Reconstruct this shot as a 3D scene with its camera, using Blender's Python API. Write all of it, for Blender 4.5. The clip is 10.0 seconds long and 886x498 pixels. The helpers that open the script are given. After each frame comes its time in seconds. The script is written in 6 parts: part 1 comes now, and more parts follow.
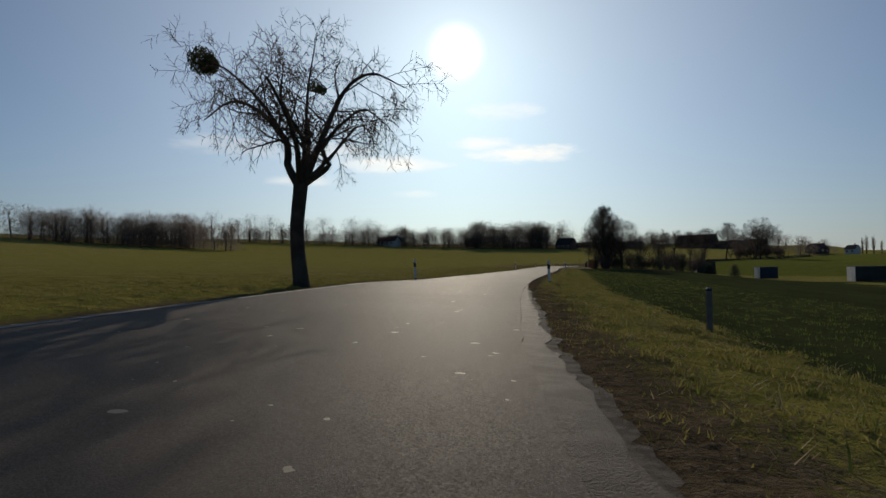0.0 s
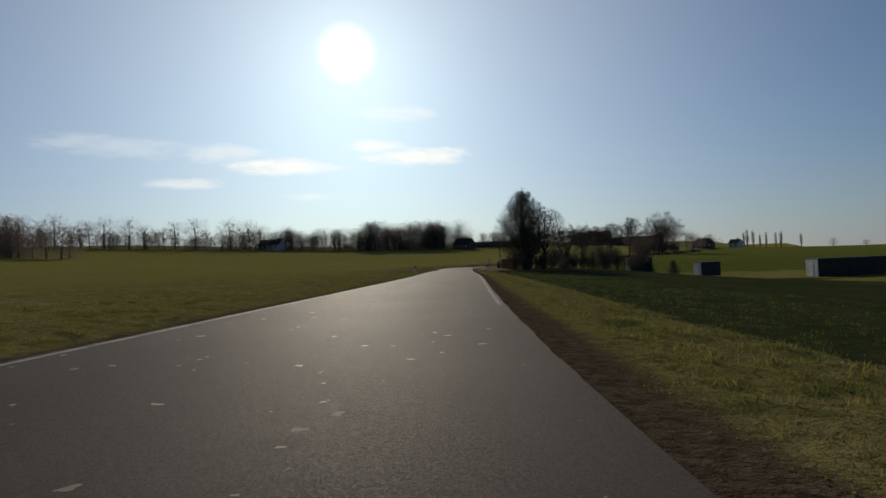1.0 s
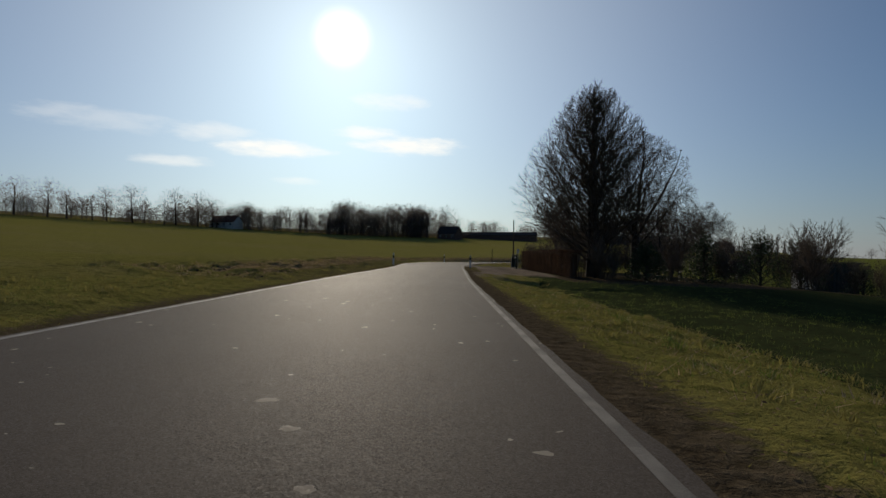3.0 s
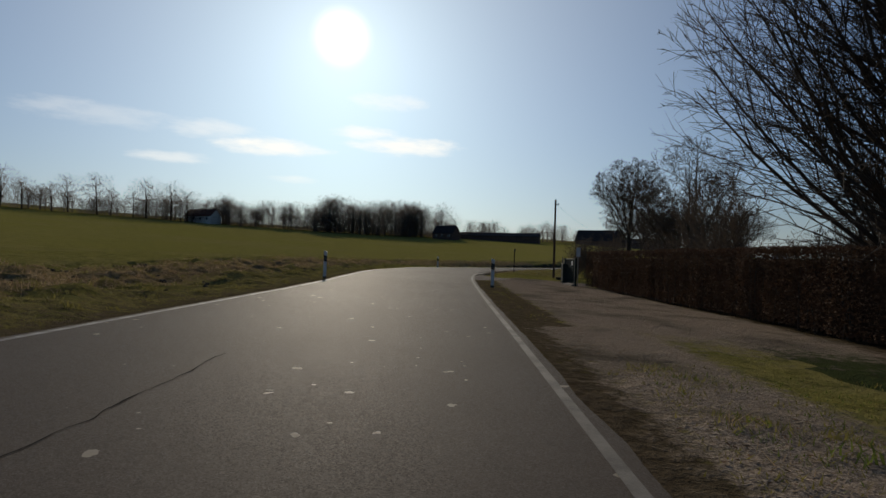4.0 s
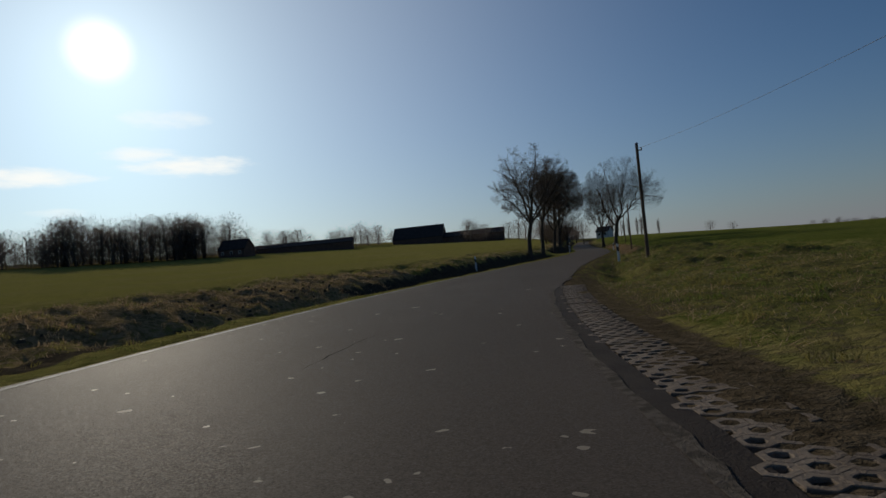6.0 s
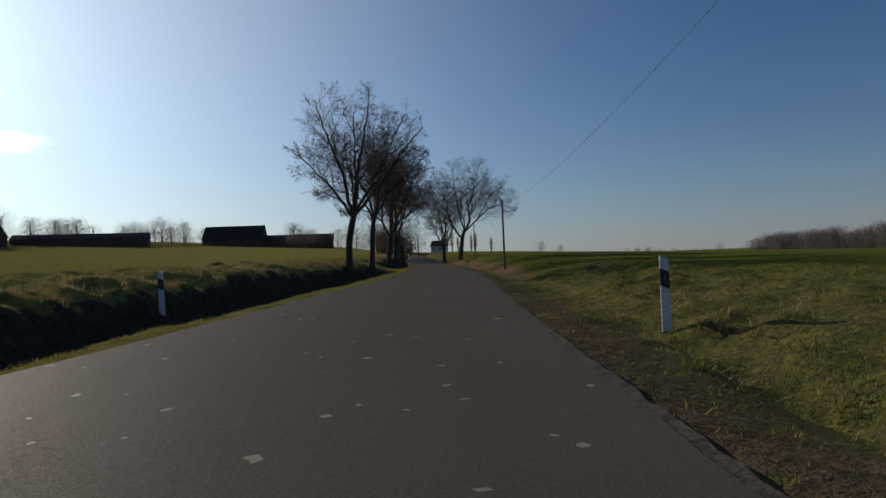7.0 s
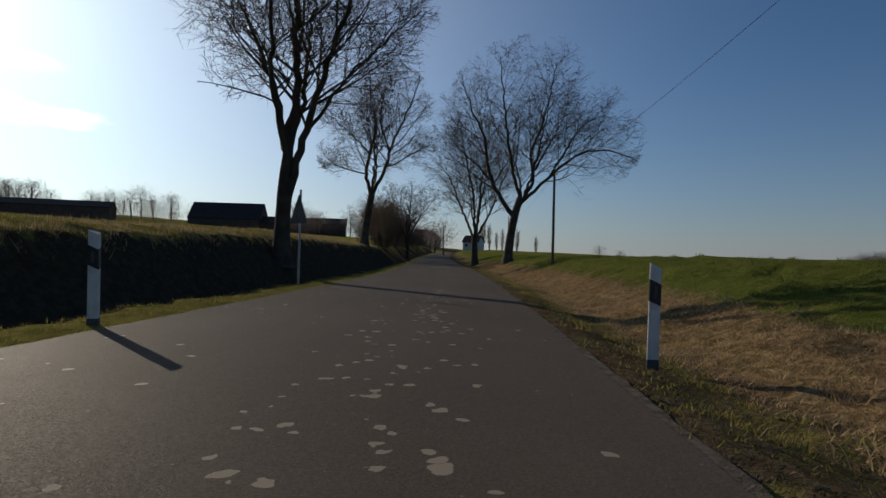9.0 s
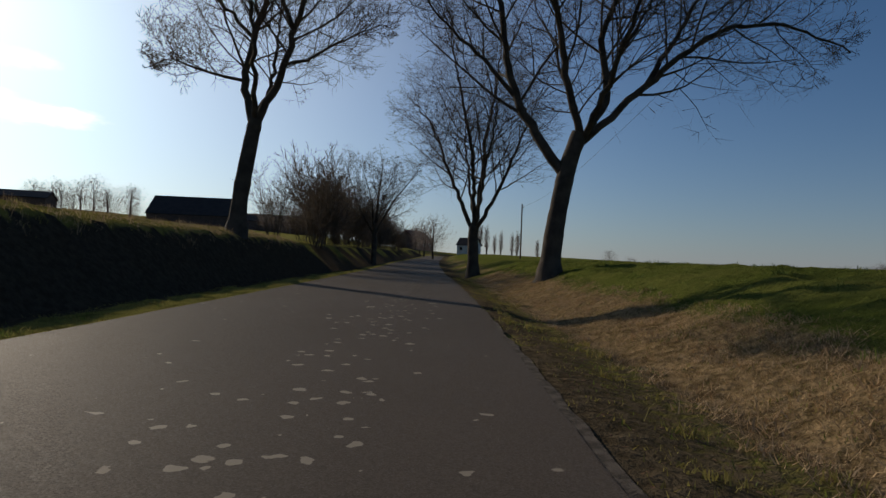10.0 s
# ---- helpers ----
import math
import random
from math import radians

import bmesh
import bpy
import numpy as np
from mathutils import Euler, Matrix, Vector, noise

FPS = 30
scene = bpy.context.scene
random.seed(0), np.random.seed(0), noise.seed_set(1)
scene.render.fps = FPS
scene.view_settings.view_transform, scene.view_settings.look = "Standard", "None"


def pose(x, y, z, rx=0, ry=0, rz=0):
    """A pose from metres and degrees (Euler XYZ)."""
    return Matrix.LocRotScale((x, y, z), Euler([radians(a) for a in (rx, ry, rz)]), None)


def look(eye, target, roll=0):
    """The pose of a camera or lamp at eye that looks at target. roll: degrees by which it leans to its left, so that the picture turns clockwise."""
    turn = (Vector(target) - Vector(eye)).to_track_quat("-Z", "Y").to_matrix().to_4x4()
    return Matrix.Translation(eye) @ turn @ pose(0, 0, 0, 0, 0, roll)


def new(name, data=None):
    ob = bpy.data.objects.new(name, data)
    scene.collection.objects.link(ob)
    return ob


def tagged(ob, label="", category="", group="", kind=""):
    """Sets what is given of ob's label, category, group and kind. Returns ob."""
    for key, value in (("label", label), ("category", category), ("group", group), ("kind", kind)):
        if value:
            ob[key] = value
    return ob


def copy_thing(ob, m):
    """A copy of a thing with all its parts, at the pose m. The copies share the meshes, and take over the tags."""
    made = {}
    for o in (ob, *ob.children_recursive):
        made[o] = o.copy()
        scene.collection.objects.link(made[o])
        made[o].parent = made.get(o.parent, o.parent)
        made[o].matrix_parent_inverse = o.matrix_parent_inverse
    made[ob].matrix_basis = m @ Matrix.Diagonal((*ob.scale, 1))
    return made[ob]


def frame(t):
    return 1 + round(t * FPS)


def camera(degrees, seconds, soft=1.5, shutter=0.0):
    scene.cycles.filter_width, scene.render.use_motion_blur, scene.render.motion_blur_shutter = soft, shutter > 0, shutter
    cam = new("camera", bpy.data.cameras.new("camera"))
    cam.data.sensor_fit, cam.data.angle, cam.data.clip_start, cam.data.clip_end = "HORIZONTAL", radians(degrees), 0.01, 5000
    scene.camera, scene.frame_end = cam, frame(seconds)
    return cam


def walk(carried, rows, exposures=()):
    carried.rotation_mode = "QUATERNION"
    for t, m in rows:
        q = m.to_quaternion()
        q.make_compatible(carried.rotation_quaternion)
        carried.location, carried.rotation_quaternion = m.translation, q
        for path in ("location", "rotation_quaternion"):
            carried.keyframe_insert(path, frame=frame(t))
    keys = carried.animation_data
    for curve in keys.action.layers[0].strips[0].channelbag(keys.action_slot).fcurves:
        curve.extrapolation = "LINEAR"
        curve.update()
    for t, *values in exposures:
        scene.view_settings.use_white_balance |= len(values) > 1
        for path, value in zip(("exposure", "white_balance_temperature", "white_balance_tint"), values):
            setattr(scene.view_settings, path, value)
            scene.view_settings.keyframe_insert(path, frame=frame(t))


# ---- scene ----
cam = camera(73.0, 10.0)

PATH = [
    (0.0, pose(1.281, -100.297, 0.824, 91.54, 0.83, 11.42)),
    (0.1, pose(0.890, -98.109, 0.841, 91.56, 0.75, 10.84)),
    (0.3, pose(0.245, -93.204, 0.881, 91.63, 0.69, 9.97)),
    (0.5, pose(-0.376, -87.877, 0.904, 91.70, 0.66, 8.41)),
    (0.6, pose(-0.652, -84.742, 0.890, 91.68, 1.32, 7.50)),
    (0.7, pose(-0.854, -82.350, 0.926, 91.71, 1.67, 6.34)),
    (0.8, pose(-1.054, -79.030, 0.945, 91.70, 2.52, 3.95)),
    (0.9, pose(-1.093, -76.741, 0.957, 91.58, 2.91, 2.55)),
    (1.0, pose(-1.150, -74.367, 0.905, 91.51, 2.36, 1.48)),
    (1.5, pose(-1.058, -62.506, 0.906, 91.21, -0.34, 0.36)),
    (2.0, pose(-0.760, -49.825, 0.925, 90.76, -0.86, 0.10)),
    (2.5, pose(-0.608, -36.311, 0.869, 90.67, -0.84, 1.26)),
    (2.6, pose(-0.577, -33.320, 0.817, 90.64, -0.34, 0.41)),
    (3.0, pose(-0.544, -22.493, 0.900, 90.68, -0.70, 0.05)),
    (3.4, pose(-0.469, -11.985, 0.900, 90.72, -1.05, -0.04)),
    (3.8, pose(-0.390, -1.566, 0.938, 90.76, -1.40, 0.01)),
    (4.0, pose(-0.326, 3.733, 0.979, 90.81, -1.71, -0.34)),
    (4.5, pose(-0.000, 17.000, 0.896, 90.68, -2.51, 0.00)),
    (4.7, pose(0.208, 22.394, 0.859, 90.70, -1.94, -1.45)),
    (5.0, pose(0.576, 30.519, 0.905, 90.59, -2.36, -0.85)),
    (5.2, pose(0.701, 35.678, 0.872, 90.71, -1.33, -1.10)),
    (5.5, pose(1.544, 43.151, 0.881, 90.70, 2.91, -6.64)),
    (5.7, pose(2.413, 48.461, 0.879, 90.81, 4.88, -11.20)),
    (6.0, pose(4.629, 56.336, 0.858, 91.04, 5.65, -18.51)),
    (6.2, pose(6.428, 61.184, 0.945, 90.92, 6.44, -22.78)),
    (6.5, pose(9.783, 67.867, 0.900, 90.93, 4.89, -28.84)),
    (6.8, pose(13.753, 74.270, 0.900, 90.93, 3.33, -33.10)),
    (7.0, pose(16.668, 78.498, 0.900, 90.94, 2.30, -34.56)),
    (7.3, pose(21.251, 84.931, 0.864, 90.95, 0.74, -34.74)),
    (7.5, pose(24.506, 89.262, 0.883, 91.00, 0.70, -36.28)),
    (8.0, pose(32.995, 100.389, 0.904, 90.85, -2.10, -35.40)),
    (8.2, pose(36.039, 104.705, 0.984, 90.61, -2.41, -33.26)),
    (8.5, pose(40.399, 111.168, 0.930, 90.82, -1.28, -33.10)),
    (8.8, pose(45.196, 118.308, 0.882, 90.83, -1.75, -32.47)),
    (9.0, pose(48.003, 122.716, 0.878, 90.82, -1.45, -31.13)),
    (9.2, pose(50.742, 127.049, 0.845, 90.93, -0.54, -32.49)),
    (9.5, pose(55.065, 133.351, 0.851, 91.10, -0.66, -33.12)),
    (9.7, pose(58.003, 137.669, 0.936, 90.96, -0.62, -33.45)),
    (10.0, pose(62.502, 144.467, 0.966, 91.27, -2.28, -31.62)),
]
walk(cam, PATH, exposures=[(0.0, -1.02, 6950, 10), (5.2, -1.02, 6950, 10), (6.2, -1.1, 6700, 8), (7.3, -0.57, 6900, 11), (10.0, -0.65, 7050, 11)])

# ---- light ----
SUN_AZ, SUN_EL = 9.9, 19.7          # degrees left of +y, degrees above the horizon
SUN_DIR = Vector((-math.sin(radians(SUN_AZ)) * math.cos(radians(SUN_EL)),
                  math.cos(radians(SUN_AZ)) * math.cos(radians(SUN_EL)), math.sin(radians(SUN_EL))))


def math_node(tree, op, a, b=None, clamp=False):
    n = tree.nodes.new("ShaderNodeMath")
    n.operation, n.use_clamp = op, clamp
    for i, v in enumerate((a, b)):
        if v is None:
            continue
        if isinstance(v, (int, float)):
            n.inputs[i].default_value = v
        else:
            tree.links.new(v, n.inputs[i])
    return n.outputs[0]


def mix_col(tree, fac, a, b, blend="MIX"):
    n = tree.nodes.new("ShaderNodeMix")
    n.data_type, n.blend_type = "RGBA", blend
    for sock, v in ((n.inputs[0], fac), (n.inputs[6], a), (n.inputs[7], b)):
        if isinstance(v, (int, float)):
            sock.default_value = v
        elif isinstance(v, tuple):
            sock.default_value = (*v, 1)
        else:
            tree.links.new(v, sock)
    return n.outputs[2]


def ramp(tree, fac, lo, hi, a=0.0, b=1.0):
    n = tree.nodes.new("ShaderNodeMapRange")
    n.interpolation_type = "SMOOTHSTEP"
    tree.links.new(fac, n.inputs[0])
    for i, v in zip((1, 2, 3, 4), (lo, hi, a, b)):
        n.inputs[i].default_value = v
    return n.outputs[0]


def noise_tex(tree, vec, scale, detail=4.0, rough=0.55):
    n = tree.nodes.new("ShaderNodeTexNoise")
    n.inputs["Scale"].default_value, n.inputs["Detail"].default_value, n.inputs["Roughness"].default_value = scale, detail, rough
    if vec is not None:
        tree.links.new(vec, n.inputs["Vector"])
    return n.outputs["Fac"]


def voronoi(tree, vec, scale, out="Distance"):
    n = tree.nodes.new("ShaderNodeTexVoronoi")
    n.inputs["Scale"].default_value = scale
    tree.links.new(vec, n.inputs["Vector"])
    return n.outputs[out]


def stretch(tree, vec, sx, sy, sz, rot=0.0):
    n = tree.nodes.new("ShaderNodeMapping")
    n.inputs["Scale"].default_value = (sx, sy, sz)
    n.inputs["Rotation"].default_value = (0, 0, rot)
    tree.links.new(vec, n.inputs["Vector"])
    return n.outputs[0]


def make_world():
    w = bpy.data.worlds.new("sky")
    w.use_nodes = True
    scene.world = w
    t = w.node_tree
    t.nodes.clear()
    out = t.nodes.new("ShaderNodeOutputWorld")
    bg = t.nodes.new("ShaderNodeBackground")
    sky = t.nodes.new("ShaderNodeTexSky")
    sky.sky_type, sky.sun_disc = "NISHITA", False
    sky.sun_elevation, sky.sun_rotation = radians(SUN_EL), radians(-SUN_AZ)
    sky.air_density, sky.dust_density, sky.ozone_density = 1.0, SKY_DUST, 2.0
    co = t.nodes.new("ShaderNodeTexCoord")
    dot = t.nodes.new("ShaderNodeVectorMath")
    dot.operation = "DOT_PRODUCT"
    t.links.new(co.outputs["Generated"], dot.inputs[0])
    dot.inputs[1].default_value = SUN_DIR
    ang = math_node(t, "ARCCOSINE", math_node(t, "MINIMUM", dot.outputs["Value"], 1.0))
    # the sun's dazzling disc and the bright haze round it
    core = ramp(t, ang, radians(0.4), radians(3.1), 1.0, 0.0)
    halo = math_node(t, "ADD", math_node(t, "MULTIPLY", math_node(t, "EXPONENT", math_node(t, "DIVIDE", ang, -radians(7))), HALO[0]),
                     math_node(t, "MULTIPLY", math_node(t, "EXPONENT", math_node(t, "MULTIPLY", math_node(t, "POWER", math_node(t, "DIVIDE", ang, radians(33)), 2.0), -1.0)), HALO[1]))
    # streaks of thin cloud, low in the sky: heading, height, half width, half height (degrees), strength
    sep = t.nodes.new("ShaderNodeSeparateXYZ")
    t.links.new(co.outputs["Generated"], sep.inputs[0])
    az = math_node(t, "ARCTAN2", math_node(t, "MULTIPLY", sep.outputs[0], -1.0), sep.outputs[1])
    el = math_node(t, "ARCSINE", sep.outputs[2])
    comb = t.nodes.new("ShaderNodeCombineXYZ")
    t.links.new(az, comb.inputs[0])
    t.links.new(math_node(t, "MULTIPLY", el, 3.5), comb.inputs[1])
    rag = noise_tex(t, comb.outputs[0], 16.0, 5.0, 0.62)
    cloud = None
    for a0, e0, wa, we, k in CLOUDS:
        dx = math_node(t, "DIVIDE", math_node(t, "SUBTRACT", az, radians(a0)), radians(wa))
        dy = math_node(t, "DIVIDE", math_node(t, "SUBTRACT", el, radians(e0)), radians(we))
        r = math_node(t, "ADD", math_node(t, "MULTIPLY", dx, dx), math_node(t, "MULTIPLY", dy, dy))
        r = math_node(t, "SUBTRACT", r, math_node(t, "MULTIPLY", math_node(t, "SUBTRACT", rag, 0.5), 4.5))
        c = ramp(t, r, -0.4, 2.0, k, 0.0)
        cloud = c if cloud is None else math_node(t, "MAXIMUM", cloud, c)
    col = mix_col(t, 1.0, sky.outputs[0], SKY_TINT, "MULTIPLY")
    # the haze glows towards the sun and greys away from it
    near_sun = math_node(t, "ADD", math_node(t, "MULTIPLY", math_node(t, "EXPONENT", math_node(t, "MULTIPLY", math_node(t, "POWER", math_node(t, "DIVIDE", ang, radians(40)), 2.0), -1.0)), 0.78), 0.22)
    low_fac = math_node(t, "MULTIPLY", math_node(t, "EXPONENT", math_node(t, "DIVIDE", math_node(t, "MAXIMUM", el, 0.0), -radians(5.5))), 0.65)
    col = mix_col(t, low_fac, col, (3.7, 3.8, 4.7))
    hc = t.nodes.new("ShaderNodeCombineXYZ")
    for i, f in enumerate((0.98, 1.0, 0.99)):
        t.links.new(math_node(t, "MULTIPLY", halo, f), hc.inputs[i])
    col = mix_col(t, 1.0, col, hc.outputs[0], "ADD")
    # pale haze low over the land
    low = math_node(t, "MULTIPLY", near_sun, math_node(t, "MULTIPLY", math_node(t, "EXPONENT", math_node(t, "DIVIDE", math_node(t, "MAXIMUM", el, 0.0), -radians(7.0))), LOW_HAZE))
    lc = t.nodes.new("ShaderNodeCombineXYZ")
    for i, f in enumerate((1.1, 0.96, 1.0)):
        t.links.new(math_node(t, "MULTIPLY", low, f), lc.inputs[i])
    col = mix_col(t, 1.0, col, lc.outputs[0], "ADD")
    col = mix_col(t, math_node(t, "MULTIPLY", cloud, 0.85), col, (25.0, 25.0, 24.5))
    col = mix_col(t, core, col, (36.0, 35.5, 34.0))
    t.links.new(col, bg.inputs[0])
    bg.inputs[1].default_value = SKY_STRENGTH
    t.links.new(bg.outputs[0], out.inputs[0])


SKY_DUST, SKY_TINT, SKY_STRENGTH, HALO = 0.5, (0.45, 0.82, 1.20), 0.085, (7.0, 7.6)
LOW_HAZE = 4.6
CLOUDS = ((16.0, 9.6, 4.2, 0.7, 1.0), (3.6, 10.4, 4.4, 0.75, 1.0), (7.6, 11.4, 2.4, 0.6, 0.8), (5.2, 14.4, 2.8, 0.7, 0.5), (21.5, 10.8, 3.4, 0.7, 0.45), (24.5, 8.0, 2.8, 0.45, 0.5),
          (14.0, 6.8, 2.0, 0.3, 0.45), (30.0, 11.0, 5.0, 0.8, 0.25))
make_world()
sun = new("sun", bpy.data.lights.new("sun", "SUN"))
sun.data.energy, sun.data.angle, sun.data.color = 4.4, radians(0.53), (1.0, 0.91, 0.77)
sun.matrix_world = look(SUN_DIR * 300, (0, 0, 0))


# ---- materials ----
def material(name, base, rough=0.8, second=None, scale=3.0, bump=0.0, bump_scale=40.0, metal=0.0, spec=0.4, fine=None, island=0.0, see_through=0.0):
    """A two-scale procedural surface in object space."""
    m = bpy.data.materials.new(name)
    m.use_nodes = True
    t = m.node_tree
    b = t.nodes["Principled BSDF"]
    co = t.nodes.new("ShaderNodeTexCoord").outputs["Object"]
    second = second or tuple(c * 0.62 for c in base)
    big = noise_tex(t, co, scale, 4.0)
    small = noise_tex(t, co, scale * (fine or 9.0), 3.0)
    f = math_node(t, "ADD", math_node(t, "MULTIPLY", ramp(t, big, 0.35, 0.65), 0.65), math_node(t, "MULTIPLY", small, 0.35))
    col = mix_col(t, f, base, second)
    if island:
        g = t.nodes.new("ShaderNodeNewGeometry").outputs["Random Per Island"]
        col = mix_col(t, math_node(t, "MULTIPLY", g, island), col, tuple(min(1, c * 1.7) for c in base))
    t.links.new(col, b.inputs["Base Color"])
    b.inputs["Roughness"].default_value, b.inputs["Metallic"].default_value = rough, metal
    b.inputs["Specular IOR Level"].default_value = spec
    if bump:
        bn = t.nodes.new("ShaderNodeBump")
        bn.inputs["Strength"].default_value, bn.inputs["Distance"].default_value = bump, 0.02
        t.links.new(noise_tex(t, co, bump_scale, 5.0, 0.65), bn.inputs["Height"])
        t.links.new(bn.outputs[0], b.inputs["Normal"])
    if see_through:
        tr = t.nodes.new("ShaderNodeBsdfTranslucent")
        t.links.new(col, tr.inputs[0])
        mx = t.nodes.new("ShaderNodeMixShader")
        mx.inputs[0].default_value = see_through
        t.links.new(b.outputs[0], mx.inputs[1])
        t.links.new(tr.outputs[0], mx.inputs[2])
        t.links.new(mx.outputs[0], t.nodes["Material Output"].inputs[0])
    return m


def ground_material():
    """Meadow, winter crop, bare earth, straw and gravel, mixed by the sheet's own zones."""
    m = bpy.data.materials.new("ground")
    m.use_nodes = True
    t = m.node_tree
    b = t.nodes["Principled BSDF"]
    co = t.nodes.new("ShaderNodeTexCoord").outputs["Object"]
    at = t.nodes.new("ShaderNodeAttribute")
    at.attribute_name = "zones"
    sep = t.nodes.new("ShaderNodeSeparateColor")
    t.links.new(at.outputs["Color"], sep.inputs[0])
    n_far = noise_tex(t, co, 0.035, 3.0)
    n_mid = noise_tex(t, co, 0.55, 5.0, 0.6)
    n_near = noise_tex(t, co, 7.0, 5.0, 0.7)
    n_fine = noise_tex(t, co, 45.0, 3.0, 0.7)
    g = mix_col(t, ramp(t, n_mid, 0.35, 0.68), (0.200, 0.172, 0.052), (0.275, 0.222, 0.095))
    g = mix_col(t, ramp(t, n_far, 0.35, 0.65), g, (0.220, 0.192, 0.052))
    g = mix_col(t, ramp(t, n_near, 0.50, 0.72), g, (0.090, 0.072, 0.028))
    n_tuft = noise_tex(t, co, 2.4, 4.0, 0.6)
    g = mix_col(t, math_node(t, "MULTIPLY", ramp(t, n_tuft, 0.50, 0.66), 0.8), g, (0.090, 0.086, 0.026))
    n_moss = noise_tex(t, co, 1.1, 5.0, 0.65)
    g = mix_col(t, math_node(t, "MULTIPLY", ramp(t, n_moss, 0.52, 0.64), 0.6), g, (0.135, 0.140, 0.034))
    crop = mix_col(t, ramp(t, noise_tex(t, stretch(t, co, 0.35, 0.05, 1, 0.0), 2.2, 4.0), 0.3, 0.7), (0.044, 0.054, 0.022), (0.060, 0.070, 0.027))
    crop = mix_col(t, ramp(t, n_near, 0.48, 0.75), crop, (0.036, 0.030, 0.016))
    lush = mix_col(t, ramp(t, n_mid, 0.3, 0.7), (0.075, 0.098, 0.020), (0.115, 0.122, 0.032))
    lush = mix_col(t, ramp(t, n_near, 0.5, 0.75), lush, (0.045, 0.060, 0.014))
    dirt = mix_col(t, ramp(t, n_near, 0.3, 0.7), (0.058, 0.043, 0.027), (0.135, 0.102, 0.066))
    straw = mix_col(t, ramp(t, n_near, 0.35, 0.65), (0.120, 0.078, 0.042), (0.330, 0.225, 0.125))
    gravel = mix_col(t, ramp(t, n_fine, 0.35, 0.65), (0.165, 0.126, 0.095), (0.390, 0.310, 0.238))
    gravel = mix_col(t, ramp(t, n_mid, 0.45, 0.7), gravel, (0.115, 0.094, 0.070))
    edge = math_node(t, "MULTIPLY", math_node(t, "SUBTRACT", n_near, 0.5), 0.9)

    def zone(sock):
        return ramp(t, math_node(t, "ADD", sock, edge), 0.32, 0.68)
    col = mix_col(t, ramp(t, math_node(t, "ADD", sep.outputs[0], math_node(t, "MULTIPLY", edge, 0.35)), 0.46, 0.54), g, crop)
    at2 = t.nodes.new("ShaderNodeAttribute")
    at2.attribute_name = "zones2"
    sep2 = t.nodes.new("ShaderNodeSeparateColor")
    t.links.new(at2.outputs["Color"], sep2.inputs[0])
    col = mix_col(t, zone(sep2.outputs[0]), col, lush)
    col = mix_col(t, zone(sep.outputs[2]), col, straw)
    col = mix_col(t, zone(sep.outputs[1]), col, dirt)
    col = mix_col(t, zone(sep2.outputs[1]), col, gravel)
    # bare earth of ditch and bank, its colour darkened for the shade there
    col = mix_col(t, zone(sep2.outputs[2]), col, mix_col(t, ramp(t, n_near, 0.3, 0.7), (0.050, 0.039, 0.027), (0.092, 0.072, 0.050)))
    t.links.new(col, b.inputs["Base Color"])
    b.inputs["Roughness"].default_value = 0.95
    b.inputs["Specular IOR Level"].default_value = 0.0
    # the downy bloom of short grass against the light
    bare = math_node(t, "MAXIMUM", math_node(t, "MAXIMUM", sep.outputs[0], sep.outputs[1]), math_node(t, "MAXIMUM", sep2.outputs[1], sep2.outputs[2]))
    t.links.new(math_node(t, "MULTIPLY", math_node(t, "SUBTRACT", 1.0, bare, True), 0.10), b.inputs["Sheen Weight"])
    b.inputs["Sheen Roughness"].default_value = 0.45
    b.inputs["Sheen Tint"].default_value = (0.70, 0.66, 0.14, 1)
    bn = t.nodes.new("ShaderNodeBump")
    bn.inputs["Strength"].default_value, bn.inputs["Distance"].default_value = 1.0, 0.10
    h = math_node(t, "ADD", math_node(t, "ADD", n_near, math_node(t, "MULTIPLY", n_fine, 0.3)), n_tuft)
    t.links.new(h, bn.inputs["Height"])
    t.links.new(bn.outputs[0], b.inputs["Normal"])
    return m


